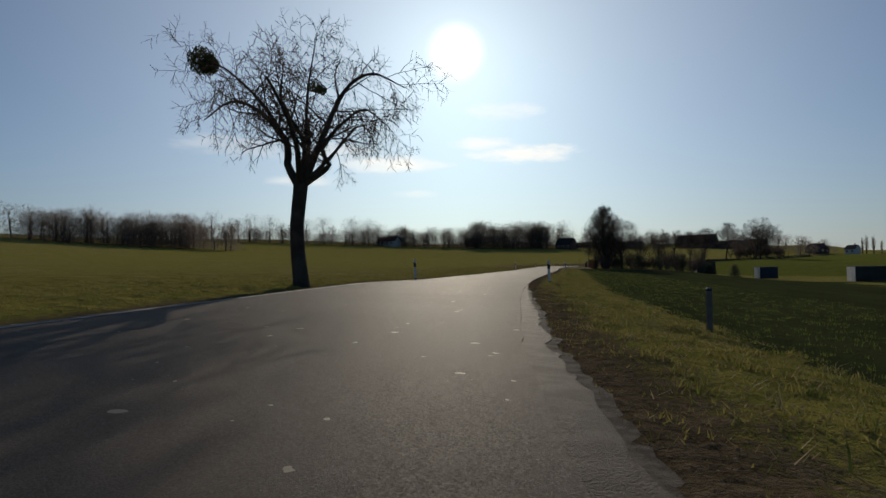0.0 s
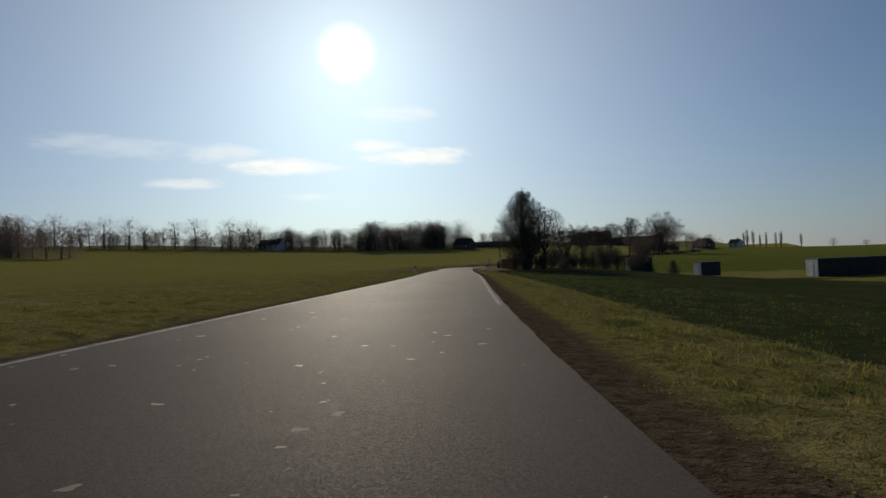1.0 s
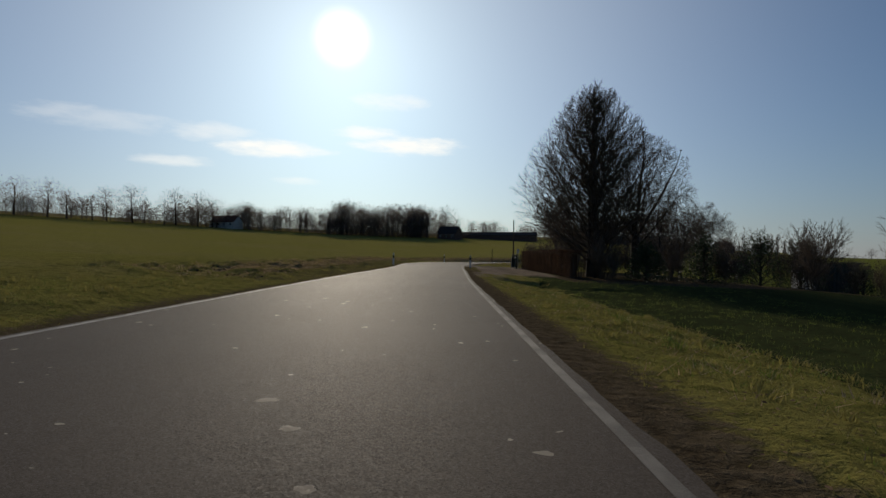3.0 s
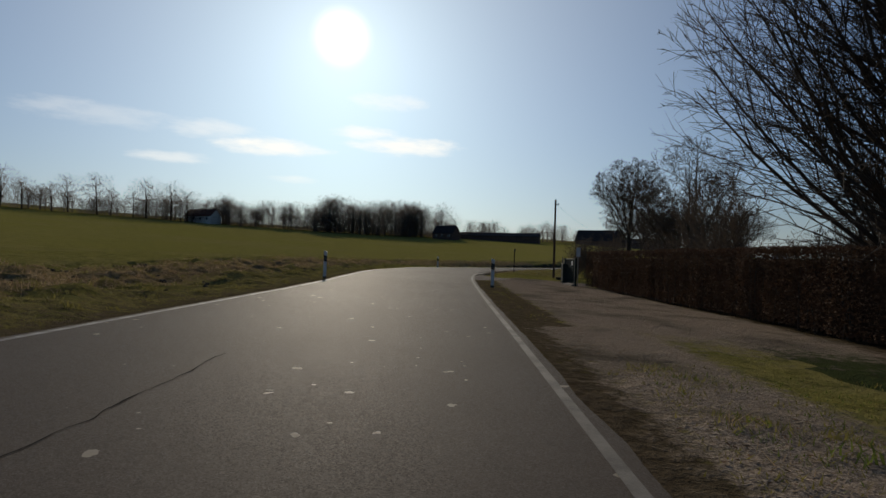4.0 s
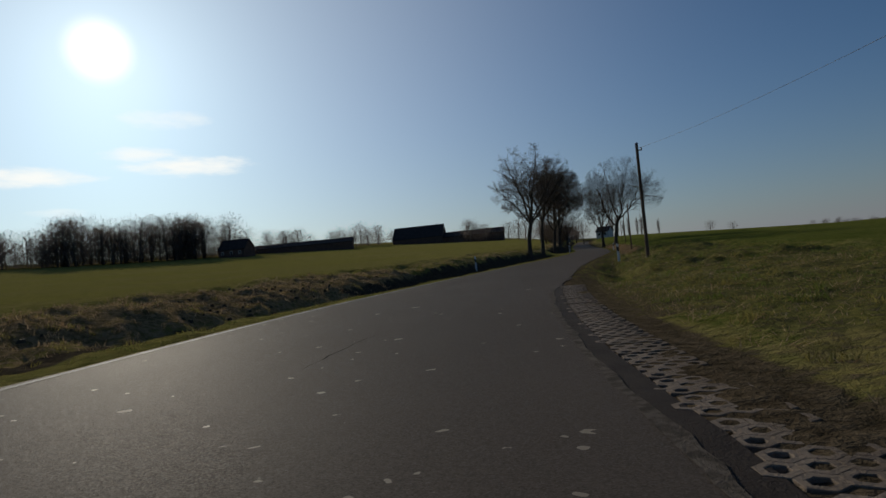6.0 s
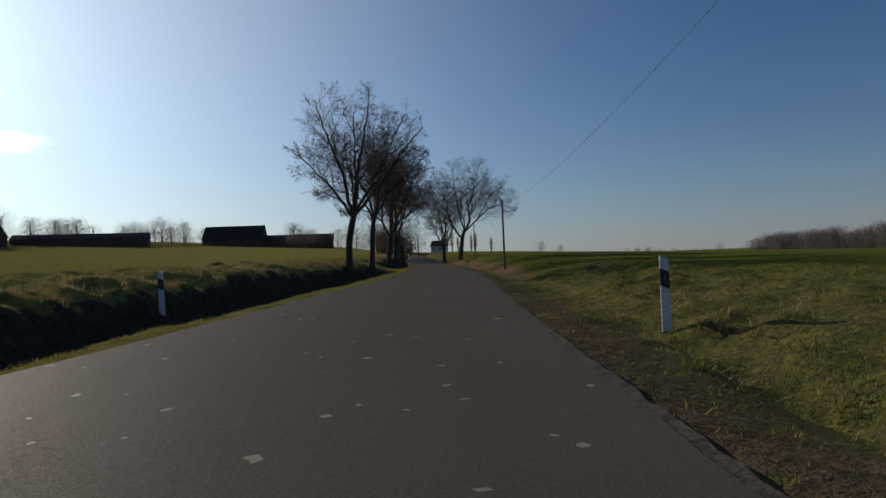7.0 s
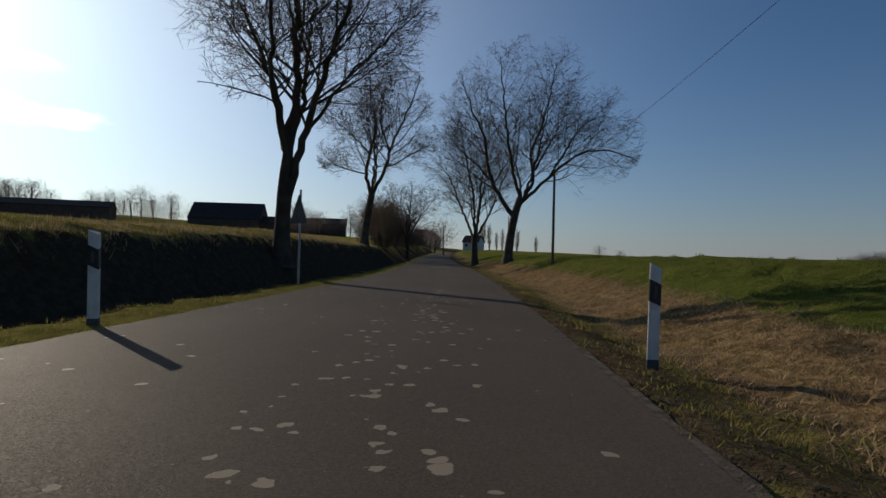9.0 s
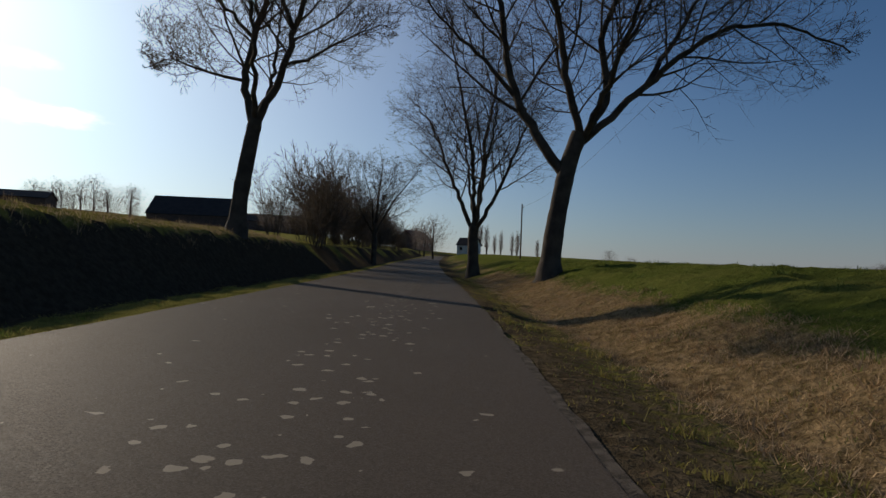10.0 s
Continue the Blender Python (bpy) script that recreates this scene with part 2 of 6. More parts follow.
def asphalt_material(s_second):
    m = bpy.data.materials.new("asphalt")
    m.use_nodes = True
    t = m.node_tree
    b = t.nodes["Principled BSDF"]
    co = t.nodes.new("ShaderNodeTexCoord").outputs["Object"]
    uv = t.nodes.new("ShaderNodeUVMap").outputs[0]
    big = noise_tex(t, co, 0.22, 4.0)
    tracks = noise_tex(t, stretch(t, uv, 1.1, 0.035, 1), 1.0, 3.0)
    grain = voronoi(t, co, 125.0, "Color")
    sepg = t.nodes.new("ShaderNodeSeparateColor")
    t.links.new(grain, sepg.inputs[0])
    col = mix_col(t, ramp(t, big, 0.3, 0.7), (0.070, 0.055, 0.043), (0.092, 0.073, 0.058))
    col = mix_col(t, math_node(t, "MULTIPLY", ramp(t, tracks, 0.35, 0.7), 0.3), col, (0.053, 0.041, 0.032))
    col = mix_col(t, math_node(t, "MULTIPLY", sepg.outputs[0], 0.6), col, (0.150, 0.122, 0.096))
    # pale worn spots, crowded along the middle of the second stretch
    sepu = t.nodes.new("ShaderNodeSeparateXYZ")
    t.links.new(uv, sepu.inputs[0])
    mid = math_node(t, "SUBTRACT", 1.0, math_node(t, "MINIMUM", math_node(t, "ABSOLUTE", math_node(t, "DIVIDE", math_node(t, "ADD", sepu.outputs[0], 1.65), 0.85)), 1.0))
    crowd = math_node(t, "MULTIPLY", mid, ramp(t, sepu.outputs[1], s_second[0], s_second[1]))
    warp = t.nodes.new("ShaderNodeVectorMath")
    warp.operation = "ADD"
    wn = t.nodes.new("ShaderNodeTexNoise")
    wn.inputs["Scale"].default_value = 9.0
    t.links.new(co, wn.inputs["Vector"])
    sc = t.nodes.new("ShaderNodeVectorMath")
    sc.operation = "SCALE"
    sc.inputs["Scale"].default_value = 0.13
    t.links.new(wn.outputs["Color"], sc.inputs[0])
    t.links.new(co, warp.inputs[0])
    t.links.new(sc.outputs[0], warp.inputs[1])
    spot = None
    for scale, power, size0, gain in ((1.3, 17.0, 0.12, 0.12), (3.2, 18.0, 0.19, 0.24), (7.0, 18.0, 0.32, 0.36)):
        cells = t.nodes.new("ShaderNodeTexVoronoi")
        cells.inputs["Scale"].default_value = scale
        t.links.new(warp.outputs[0], cells.inputs["Vector"])
        sepc = t.nodes.new("ShaderNodeSeparateColor")
        t.links.new(cells.outputs["Color"], sepc.inputs[0])
        pick = math_node(t, "POWER", math_node(t, "MINIMUM", math_node(t, "ADD", sepc.outputs[0], math_node(t, "MULTIPLY", crowd, gain)), 1.0), power)
        one = ramp(t, math_node(t, "SUBTRACT", math_node(t, "MULTIPLY", pick, size0), cells.outputs["Distance"]), -0.015, 0.02)
        spot = one if spot is None else math_node(t, "MAXIMUM", spot, one)
    col = mix_col(t, math_node(t, "MULTIPLY", spot, 0.85), col, (0.34, 0.285, 0.215))
    t.links.new(col, b.inputs["Base Color"])
    t.links.new(math_node(t, "ADD", math_node(t, "MULTIPLY", sepg.outputs[1], 0.3), 0.55), b.inputs["Roughness"])
    b.inputs["Specular IOR Level"].default_value = 0.031
    bn = t.nodes.new("ShaderNodeBump")
    bn.inputs["Strength"].default_value, bn.inputs["Distance"].default_value = 0.8, 0.0045
    t.links.new(math_node(t, "ADD", sepg.outputs[0], noise_tex(t, co, 150.0, 4.0)), bn.inputs["Height"])
    t.links.new(bn.outputs[0], b.inputs["Normal"])
    return m


M_GROUND = ground_material()
M_ASPHALT = asphalt_material((255.0, 285.0))
M_PATCH = material("old_asphalt", (0.080, 0.060, 0.050), 0.9, (0.128, 0.102, 0.086), 1.6, 0.9, 60, spec=0.04)
M_SHOULDER = material("worn_shoulder", (0.070, 0.054, 0.043), 0.66, (0.135, 0.108, 0.086), 3.2, 1.0, 45, spec=0.04, fine=16)
M_BITUMEN = material("bitumen", (0.040, 0.031, 0.026), 0.75, (0.066, 0.052, 0.042), 2.0, 0.8, 60, spec=0.04, fine=14)
M_CRUMB = material("crumbled_edge", (0.160, 0.132, 0.104), 0.95, (0.050, 0.041, 0.033), 9.0, 0.9, 50, spec=0.05, fine=14)
M_LITTER = material("leaf_litter", (0.150, 0.088, 0.048), 0.9, (0.075, 0.045, 0.027), 1.5, spec=0.1, island=0.7, see_through=0.2)
M_LINE = material("road_paint", (0.33, 0.305, 0.27), 0.75, (0.10, 0.087, 0.075), 3.0, 0.3, 60, spec=0.3, fine=12)
M_LINE_OLD = material("worn_road_paint", (0.17, 0.150, 0.125), 0.8, (0.065, 0.055, 0.045), 2.0, 0.3, 60, spec=0.3, fine=14)
M_BARK = material("bark", (0.095, 0.075, 0.058), 0.95, (0.042, 0.034, 0.027), 2.0, 0.9, 14, spec=0.15)
M_TWIG = material("twigs", (0.130, 0.104, 0.082), 0.9, (0.078, 0.062, 0.050), 1.0, spec=0.15, see_through=0.3)
# paler, more see-through than the near twigs: distance haze put into the colour
M_TWIG_HAZED = material("hazed_far_twigs", (0.200, 0.168, 0.148), 0.95, (0.140, 0.117, 0.104), 0.3, spec=0.05, see_through=0.65)
M_LEAF_DARK = material("evergreen_leaves", (0.036, 0.050, 0.016), 0.7, (0.018, 0.026, 0.009), 1.5, spec=0.3, island=0.5, see_through=0.25)
M_MISTLE = material("mistletoe", (0.075, 0.085, 0.026), 0.7, (0.045, 0.052, 0.018), 2.0, spec=0.3, island=0.5, see_through=0.2)
M_HEDGE = material("beech_hedge", (0.120, 0.068, 0.040), 0.85, (0.058, 0.035, 0.023), 1.3, spec=0.08, island=0.3, see_through=0.25)
M_GRASS = material("grass_blades", (0.225, 0.190, 0.058), 0.75, (0.135, 0.118, 0.036), 0.5, spec=0.15, island=0.6, see_through=0.45)
M_GRASS_LUSH = material("lush_grass", (0.140, 0.165, 0.036), 0.75, (0.085, 0.108, 0.024), 0.5, spec=0.15, island=0.5, see_through=0.42)
M_STRAW = material("dry_grass", (0.46, 0.325, 0.185), 0.8, (0.24, 0.155, 0.082), 0.8, spec=0.1, island=0.5, see_through=0.25)
M_WHITE = material("white_plastic", (0.72, 0.72, 0.70), 0.5, (0.50, 0.49, 0.45), 5.0, 0.05, 30)
M_BLACK = material("black_plastic", (0.018, 0.018, 0.020), 0.5, (0.03, 0.03, 0.03), 5.0)
M_REFL = material("reflector_glass", (0.60, 0.30, 0.05), 0.2, (0.45, 0.20, 0.04), 30.0, spec=0.8)
M_POLE = material("creosoted_pole", (0.170, 0.110, 0.072), 0.9, (0.095, 0.062, 0.044), 1.2, 0.6, 25, spec=0.2)
M_STEEL = material("galvanised_steel", (0.36, 0.37, 0.38), 0.5, (0.24, 0.25, 0.26), 6.0, metal=0.7)
M_DARKSTEEL = material("dark_green_steel", (0.030, 0.044, 0.038), 0.7, (0.020, 0.030, 0.026), 6.0, spec=0.15)
M_SIGNBACK = material("sign_back", (0.105, 0.112, 0.108), 0.75, (0.075, 0.080, 0.078), 5.0, spec=0.15)
M_BOARD = material("weathered_boards", (0.200, 0.172, 0.145), 0.9, (0.110, 0.094, 0.080), 2.0, 0.6, 20, spec=0.15)
M_CONCRETE = material("concrete", (0.35, 0.30, 0.24), 0.9, (0.20, 0.17, 0.135), 2.5, 0.6, 45, spec=0.2)
M_PAVER = material("muddy_concrete", (0.27, 0.215, 0.165), 0.95, (0.150, 0.115, 0.085), 2.2, 0.8, 40, spec=0.03, fine=10)
M_ROOF = material("dark_roof", (0.042, 0.036, 0.036), 0.85, (0.028, 0.025, 0.026), 0.6, spec=0.2)
M_ROOF_RED = material("tile_roof", (0.13, 0.060, 0.042), 0.85, (0.085, 0.042, 0.032), 0.6, spec=0.2)
M_BRICK = material("brick_wall", (0.13, 0.082, 0.064), 0.9, (0.085, 0.055, 0.045), 0.8, spec=0.2)
M_PLASTER = material("white_plaster", (0.62, 0.61, 0.58), 0.85, (0.48, 0.47, 0.44), 0.7, spec=0.2)
M_BLUE = material("blue_sheet_metal", (0.034, 0.050, 0.070), 0.7, (0.025, 0.037, 0.052), 1.0, metal=0.2)
M_GREENMETAL = material("green_sheet_metal", (0.030, 0.042, 0.036), 0.6, (0.020, 0.028, 0.025), 1.0, metal=0.2)
M_GLASS = material("window_glass", (0.03, 0.035, 0.04), 0.08, (0.02, 0.024, 0.028), 2.0, spec=0.8)
M_WIRE = material("cable", (0.02, 0.02, 0.02), 0.6, (0.03, 0.03, 0.03), 2.0)
M_SOIL = material("clods", (0.060, 0.046, 0.030), 0.95, (0.036, 0.028, 0.019), 6.0, 0.7, 30, spec=0.1, island=0.5)


# ---- mesh helpers ----
def thing(name, x=0.0, y=0.0, z=0.0, rz=0.0, label="", category="", group="", kind=""):
    e = new(name)
    e.empty_display_size = 0.2
    e.matrix_basis = pose(x, y, z, 0, 0, rz)
    return tagged(e, label, category, group, kind)


def raw(name, verts, faces, mat, parent=None, label="", smooth=False):
    me = bpy.data.meshes.new(name)
    me.from_pydata([tuple(v) for v in verts], [], faces)
    me.materials.append(mat)
    if smooth:
        me.polygons.foreach_set("use_smooth", [True] * len(me.polygons))
    me.update()
    ob = new(name, me)
    if parent is not None:
        ob.parent = parent
    if label:
        tagged(ob, label)
    return ob


def part(name, bm, mat, parent, label="", smooth=False):
    me = bpy.data.meshes.new(name)
    bm.to_mesh(me)
    bm.free()
    me.materials.append(mat)
    if smooth:
        me.polygons.foreach_set("use_smooth", [True] * len(me.polygons))
    ob = new(name, me)
    ob.parent = parent
    if label:
        tagged(ob, label)
    return ob


def box(bm, x, y, z, sx, sy, sz, rz=0.0, bevel=0.0, m=None):
    mat = Matrix.Translation((x, y, z)) @ Matrix.Rotation(radians(rz), 4, "Z") @ Matrix.Diagonal((sx, sy, sz, 1))
    if m is not None:
        mat = m @ mat
    r = bmesh.ops.create_cube(bm, size=1.0, matrix=mat)
    if bevel:
        edges = list({e for v in r["verts"] for e in v.link_edges})
        bmesh.ops.bevel(bm, geom=edges, offset=bevel, segments=1, affect="EDGES")
    return bm


def rod(bm, a, b, r1, r2=None, n=8):
    a, b = Vector(a), Vector(b)
    d = b - a
    m = Matrix.Translation((a + b) / 2) @ d.to_track_quat("Z", "Y").to_matrix().to_4x4()
    bmesh.ops.create_cone(bm, cap_ends=True, segments=n, radius1=r1, radius2=r1 if r2 is None else r2, depth=d.length, matrix=m)
    return bm


def B():
    return bmesh.new()


# ---- the road's line and the lie of the land ----
EDGE = [(14, -160), (9.0, -135), (4.4, -115), (1.15, -97.4), (0.5, -90), (0.0, -83), (-0.28, -74), (-0.3, -66), (-0.15, -57), (0.12, -45),
        (0.42, -31), (0.45, -15), (0.5, 0), (0.72, 10), (0.92, 20), (1.25, 31), (1.75, 38.5), (2.7, 45.6), (4.3, 52.2), (6.6, 58.9),
        (9.9, 65.8), (14.2, 72.9), (19.6, 80.9), (26.9, 90.9), (35.4, 102.4), (43.3, 113.7), (50.9, 125.2), (57.9, 135.9), (65.6, 148.0),
        (72.5, 159.5), (85, 181), (104, 213), (130, 255), (165, 310)]
WIDTH = [(-200, 5.5), (-78, 5.6), (-66, 5.45), (0, 5.45), (25, 5.4), (38, 5.9), (50, 5.9), (60, 5.55), (68, 5.4), (85, 4.9), (115, 4.85), (140, 4.85), (152, 5.05), (400, 4.8)]


def catmull(p, step):
    p = [np.array(q, float) for q in p]
    p = [2 * p[0] - p[1]] + p + [2 * p[-1] - p[-2]]
    out = []
    for i in range(1, len(p) - 2):
        n = max(2, int(np.linalg.norm(p[i + 1] - p[i]) / step))
        for k in range(n):
            u = k / n
            out.append(0.5 * (2 * p[i] + (p[i + 1] - p[i - 1]) * u + (2 * p[i - 1] - 5 * p[i] + 4 * p[i + 1] - p[i + 2]) * u * u
                              + (3 * p[i] - p[i - 1] - 3 * p[i + 1] + p[i + 2]) * u ** 3))
    out.append(p[-2])
    return np.array(out)


LINE = catmull(EDGE, 0.5)
_seg = np.linalg.norm(np.diff(LINE, axis=0), axis=1)
LS = np.concatenate([[0], np.cumsum(_seg)])
STEP = 0.75
SS = np.arange(0, LS[-1], STEP)
LX, LY = np.interp(SS, LS, LINE[:, 0]), np.interp(SS, LS, LINE[:, 1])
for _ in range(30):                  # ease the bends
    LX[1:-1] = LX[1:-1] * 0.5 + (LX[:-2] + LX[2:]) * 0.25
    LY[1:-1] = LY[1:-1] * 0.5 + (LY[:-2] + LY[2:]) * 0.25
TX, TY = np.gradient(LX), np.gradient(LY)
_n = np.hypot(TX, TY)
TX, TY = TX / _n, TY / _n
NX, NY = TY, -TX                     # to the right of travel
WID = np.interp(LY, [w[0] for w in WIDTH], [w[1] for w in WIDTH])


def s_at(y):
    """The station where the right edge passes this y."""
    return float(np.interp(y, LY, SS))


BANK = np.interp(LY, [-200, -100, -80, -70, -55, -25, 20, 36, 50, 62, 75, 150, 400], [0.1, 0.22, 0.24, 0.10, 0.05, 0.03, 0.03, 0.15, 0.16, 0.06, 0.02, 0.04, 0.02])
ROADZ = np.interp(LY, [-200, 150, 180, 255, 310], [0, 0, 0.25, 1.6, 3.2])
OFF_R = np.array([0, .4, 1.0, 1.6, 2.2, 3.0, 4.0, 5.5, 8, 12.0])
OFF_L = np.array([0, .4, .9, 1.5, 2.2, 3.0, 4.0, 6.0, 9.0, 14.0])
PROF_R = [(-160, [-.012, -.028, -.05, -.1, -.15, -.25, -.45, -.6, -.75, -.9]), (-75, [-.012, -.028, -.06, -.1, -.18, -.32, -.5, -.62, -.8, -.95]),
          (-36, [-.012, -.028, -.06, -.12, -.22, -.36, -.55, -.65, -.8, -.95]), (-4, [-.012, -.028, -.07, -.12, -.2, -.38, -.5, -.5, -.6, -.8]),
          (1.6, [-.012, -.028, -.07, -.12, -.25, -.40, -.42, -.42, -.48, -.6]), (2.4, [-.012, -.028, -.08, -.30, -.80, -.75, -.34, -.3, -.36, -.48]), (4.6, [-.012, -.028, -.07, -.26, -.78, -.70, -.3, -.3, -.36, -.48]), (5.6, [-.012, -.035, -.06, -.1, -.2, -.28, -.27, -.3, -.36, -.46]), (8, [-.012, -.04, -.06, -.1, -.15, -.25, -.25, -.3, -.35, -.45]),
          (16, [-.012, -.03, -.04, -.06, -.08, -.12, -.16, -.2, -.3, -.4]), (34, [-.012, -.03, -.04, -.05, -.06, -.1, -.15, -.2, -.25, -.3]),
          (44, [-.012, -.03, -.03, .0, .02, .0, -.06, -.15, -.2, -.1]), (56, [-.012, -.03, -.02, .02, .04, .05, .06, .1, .15, .2]),
          (67.5, [-.012, -.03, -.02, .0, .03, .06, .1, .15, .2, .28]), (70, [-.012, -.03, -.12, -.45, -.06, .06, .1, .15, .2, .28]), (80, [-.012, -.03, -.12, -.40, -.08, .05, .1, .15, .2, .28]), (86, [-.012, -.028, -.1, -.16, -.03, .04, .12, .2, .28, .35]),
          (100, [-.012, -.028, -.2, -.32, -.22, .0, .22, .35, .42, .5]), (122, [-.012, -.028, -.22, -.25, -.08, .2, .5, .75, .85, .92]),
          (144, [-.012, -.028, -.15, -.15, .05, .38, .8, 1.02, 1.1, 1.18]), (310, [-.012, -.028, -.12, -.1, .08, .38, .8, 1.0, 1.05, 1.1])]
PROF_L = [(-160, [-.01, .0, .05, .1, .12, .16, .2, .3, .42, .7]), (-75, [-.01, .02, .06, .1, .12, .14, .18, .28, .4, .6]),
          (-36, [-.01, .05, .14, .22, .24, .25, .27, .34, .45, .65]), (-15, [-.01, .05, .14, .22, .24, .25, .27, .34, .45, .65]),
          (0, [-.01, .0, .03, .06, .08, .05, .12, .3, .45, .65]), (30, [-.01, .0, .02, .05, .1, .16, .22, .32, .45, .65]),
          (46, [-.01, -.02, -.04, .0, .1, .22, .3, .38, .5, .7]), (58, [-.01, -.01, -.02, -.08, -.06, .12, .3, .42, .55, .75]),
          (66, [-.01, 0, -.03, -.2, -.25, .1, .36, .5, .6, .8]), (76, [-.01, 0, -.1, -.5, -.5, .1, .45, .58, .68, .85]), (84, [-.01, 0, -.12, -.6, -.5, .45, .62, .7, .78, .92]),
          (103, [-.01, .03, -.05, -.55, -.45, .55, .8, .9, .98, 1.1]), (117.6, [-.01, .03, -.05, -.5, -.4, .58, .85, .95, 1.02, 1.12]),
          (119.2, [-.01, .03, .04, .08, .15, .42, .66, .92, 1.05, 1.15]), (124.6, [-.01, .03, .04, .1, .22, .5, .75, 1.0, 1.15, 1.25]),
          (126.4, [-.01, .03, 0, -.4, -.2, .85, 1.1, 1.3, 1.36, 1.42]), (132, [-.01, .03, 0, -.3, .35, 1.2, 1.4, 1.5, 1.56, 1.6]),
          (144, [-.01, .03, .02, -.2, .6, 1.5, 1.72, 1.85, 1.92, 1.96]), (310, [-.01, .03, .02, -.2, .3, 1.3, 1.8, 1.95, 2.0, 2.1])]


def smooth(x):
    x = np.clip(x, 0, 1)
    return x * x * (3 - 2 * x)


def base_land(x, y):
    q1 = np.clip((y - 45) / 290 - 0.0015 * x - 0.0024 * np.maximum(0, x - 130), 0, 1.25)
    q2 = np.clip(-x / 205 + (y + 100) / 1650 - 0.03, 0, 1.25)
    hill = 11.5 * ((q1 ** 4 + q2 ** 4) ** 0.25) ** 1.7
    u = (x - 45) * 0.83 - (y - 111) * 0.55
    drop = -7 * smooth((u - 40) / 260) * smooth((y + 40) / 120)
    dip = -2.8 * smooth((x - 2) / 42) * (1 - smooth((y - 28) / 50)) * (1 - 0.55 * smooth((x - 70) / 150))
    roll = 0.5 * np.sin(x * 0.021 + 1.3) * np.sin(y * 0.017 + 0.4) * smooth((np.hypot(x - 20, y - 30) - 60) / 200)
    return hill + drop + dip + roll


def road_frame(x, y):
    """Nearest station index, signed offset from the right edge (right positive)."""
    x, y = np.atleast_1d(np.asarray(x, float)), np.atleast_1d(np.asarray(y, float))
    idx = np.empty(len(x), int)
    for k in range(0, len(x), 4000):
        dd = (x[k:k + 4000, None] - LX[None]) ** 2 + (y[k:k + 4000, None] - LY[None]) ** 2
        idx[k:k + 4000] = dd.argmin(1)
    d = (x - LX[idx]) * NX[idx] + (y - LY[idx]) * NY[idx]
    return idx, d


def profile(table, offs, idx, off):
    ys = np.array([p[0] for p in table], float)
    zz = np.array([p[1] for p in table], float)
    key = np.interp(LY[idx], ys, np.arange(len(ys)))
    lo = np.clip(key.astype(int), 0, len(ys) - 2)
    f = smooth(key - lo)
    col = np.interp(off, offs, np.arange(len(offs)))
    c0 = np.clip(col.astype(int), 0, len(offs) - 2)
    g = col - c0
    a = zz[lo, c0] * (1 - g) + zz[lo, c0 + 1] * g
    b = zz[lo + 1, c0] * (1 - g) + zz[lo + 1, c0 + 1] * g
    return a * (1 - f) + b * f


LATTICE = np.random.RandomState(77).uniform(-1, 1, (256, 256))


def vnoise(x, y, freq, shift=0):
    """Smooth noise over the plan, -1 to 1."""
    u, v = np.asarray(x) * freq + 37.7 * shift + 500, np.asarray(y) * freq + 11.3 * shift + 500
    i, j = np.floor(u).astype(int), np.floor(v).astype(int)
    f, g = smooth(u - i), smooth(v - j)
    i0, i1, j0, j1 = i % 256, (i + 1) % 256, j % 256, (j + 1) % 256
    return (LATTICE[i0, j0] * (1 - f) + LATTICE[i1, j0] * f) * (1 - g) + (LATTICE[i0, j1] * (1 - f) + LATTICE[i1, j1] * f) * g


def relief(x, y, d, l, ly):
    """Hummocks of turf, clods and ruts beside the road: d and l are the distances from the right and the left edge."""
    right = np.interp(d, [0, .5, .9, 3.3, 4, 8, 20, 60], [0, .008, .050, .055, .035, .03, .03, 0])
    right = np.where((ly > 9) & (ly < 37), np.interp(d, [0, .5, 5.5, 8, 60], [0, .012, .014, .04, 0]), right)
    right = np.where((ly >= 37) & (ly < 71), np.interp(d, [0, 1.0, 1.5, 6, 20, 60], [0, .0, .045, .05, .03, 0]), right)
    right = np.where(ly >= 71, np.interp(d, [0, .35, .8, 1.5, 3, 6, 10, 25, 60], [0, .012, .03, .055, .075, .075, .045, .03, 0]) * (1 + .7 * (1 - smooth((ly - 96) / 14))), right)
    left = np.interp(l, [0, .3, .6, 2.5, 6, 15, 60], [0, .02, .055, .06, .035, .025, 0])
    plough = smooth((ly + 8) / 8) * (1 - smooth((ly - 112) / 14))
    left = left * (1 - plough) + plough * np.interp(l, [0, .35, 1, 2, 6.5, 9, 60], [0, .02, .06, .14, .15, .04, 0])
    amp = np.where(d > 0, right, np.where(l > 0, left, 0))
    hum = 1 - 2.2 * np.abs(vnoise(x, y, 1.15, 1))
    return amp * (.55 * hum + .75 * vnoise(x, y, 2.3, 2) + .45 * vnoise(x, y, 4.6, 3) + .9 * vnoise(x, y, .45, 4))


# the driveway mouth: how far it reaches from the road's edge
MOUTH_Y, MOUTH_D = [31.0, 31.8, 33.6, 35.0, 36.2, 36.7, 37.3, 38.8, 40.4], [.1, .5, 1.3, 1.8, 2.1, 1.9, 1.6, .87, .3]


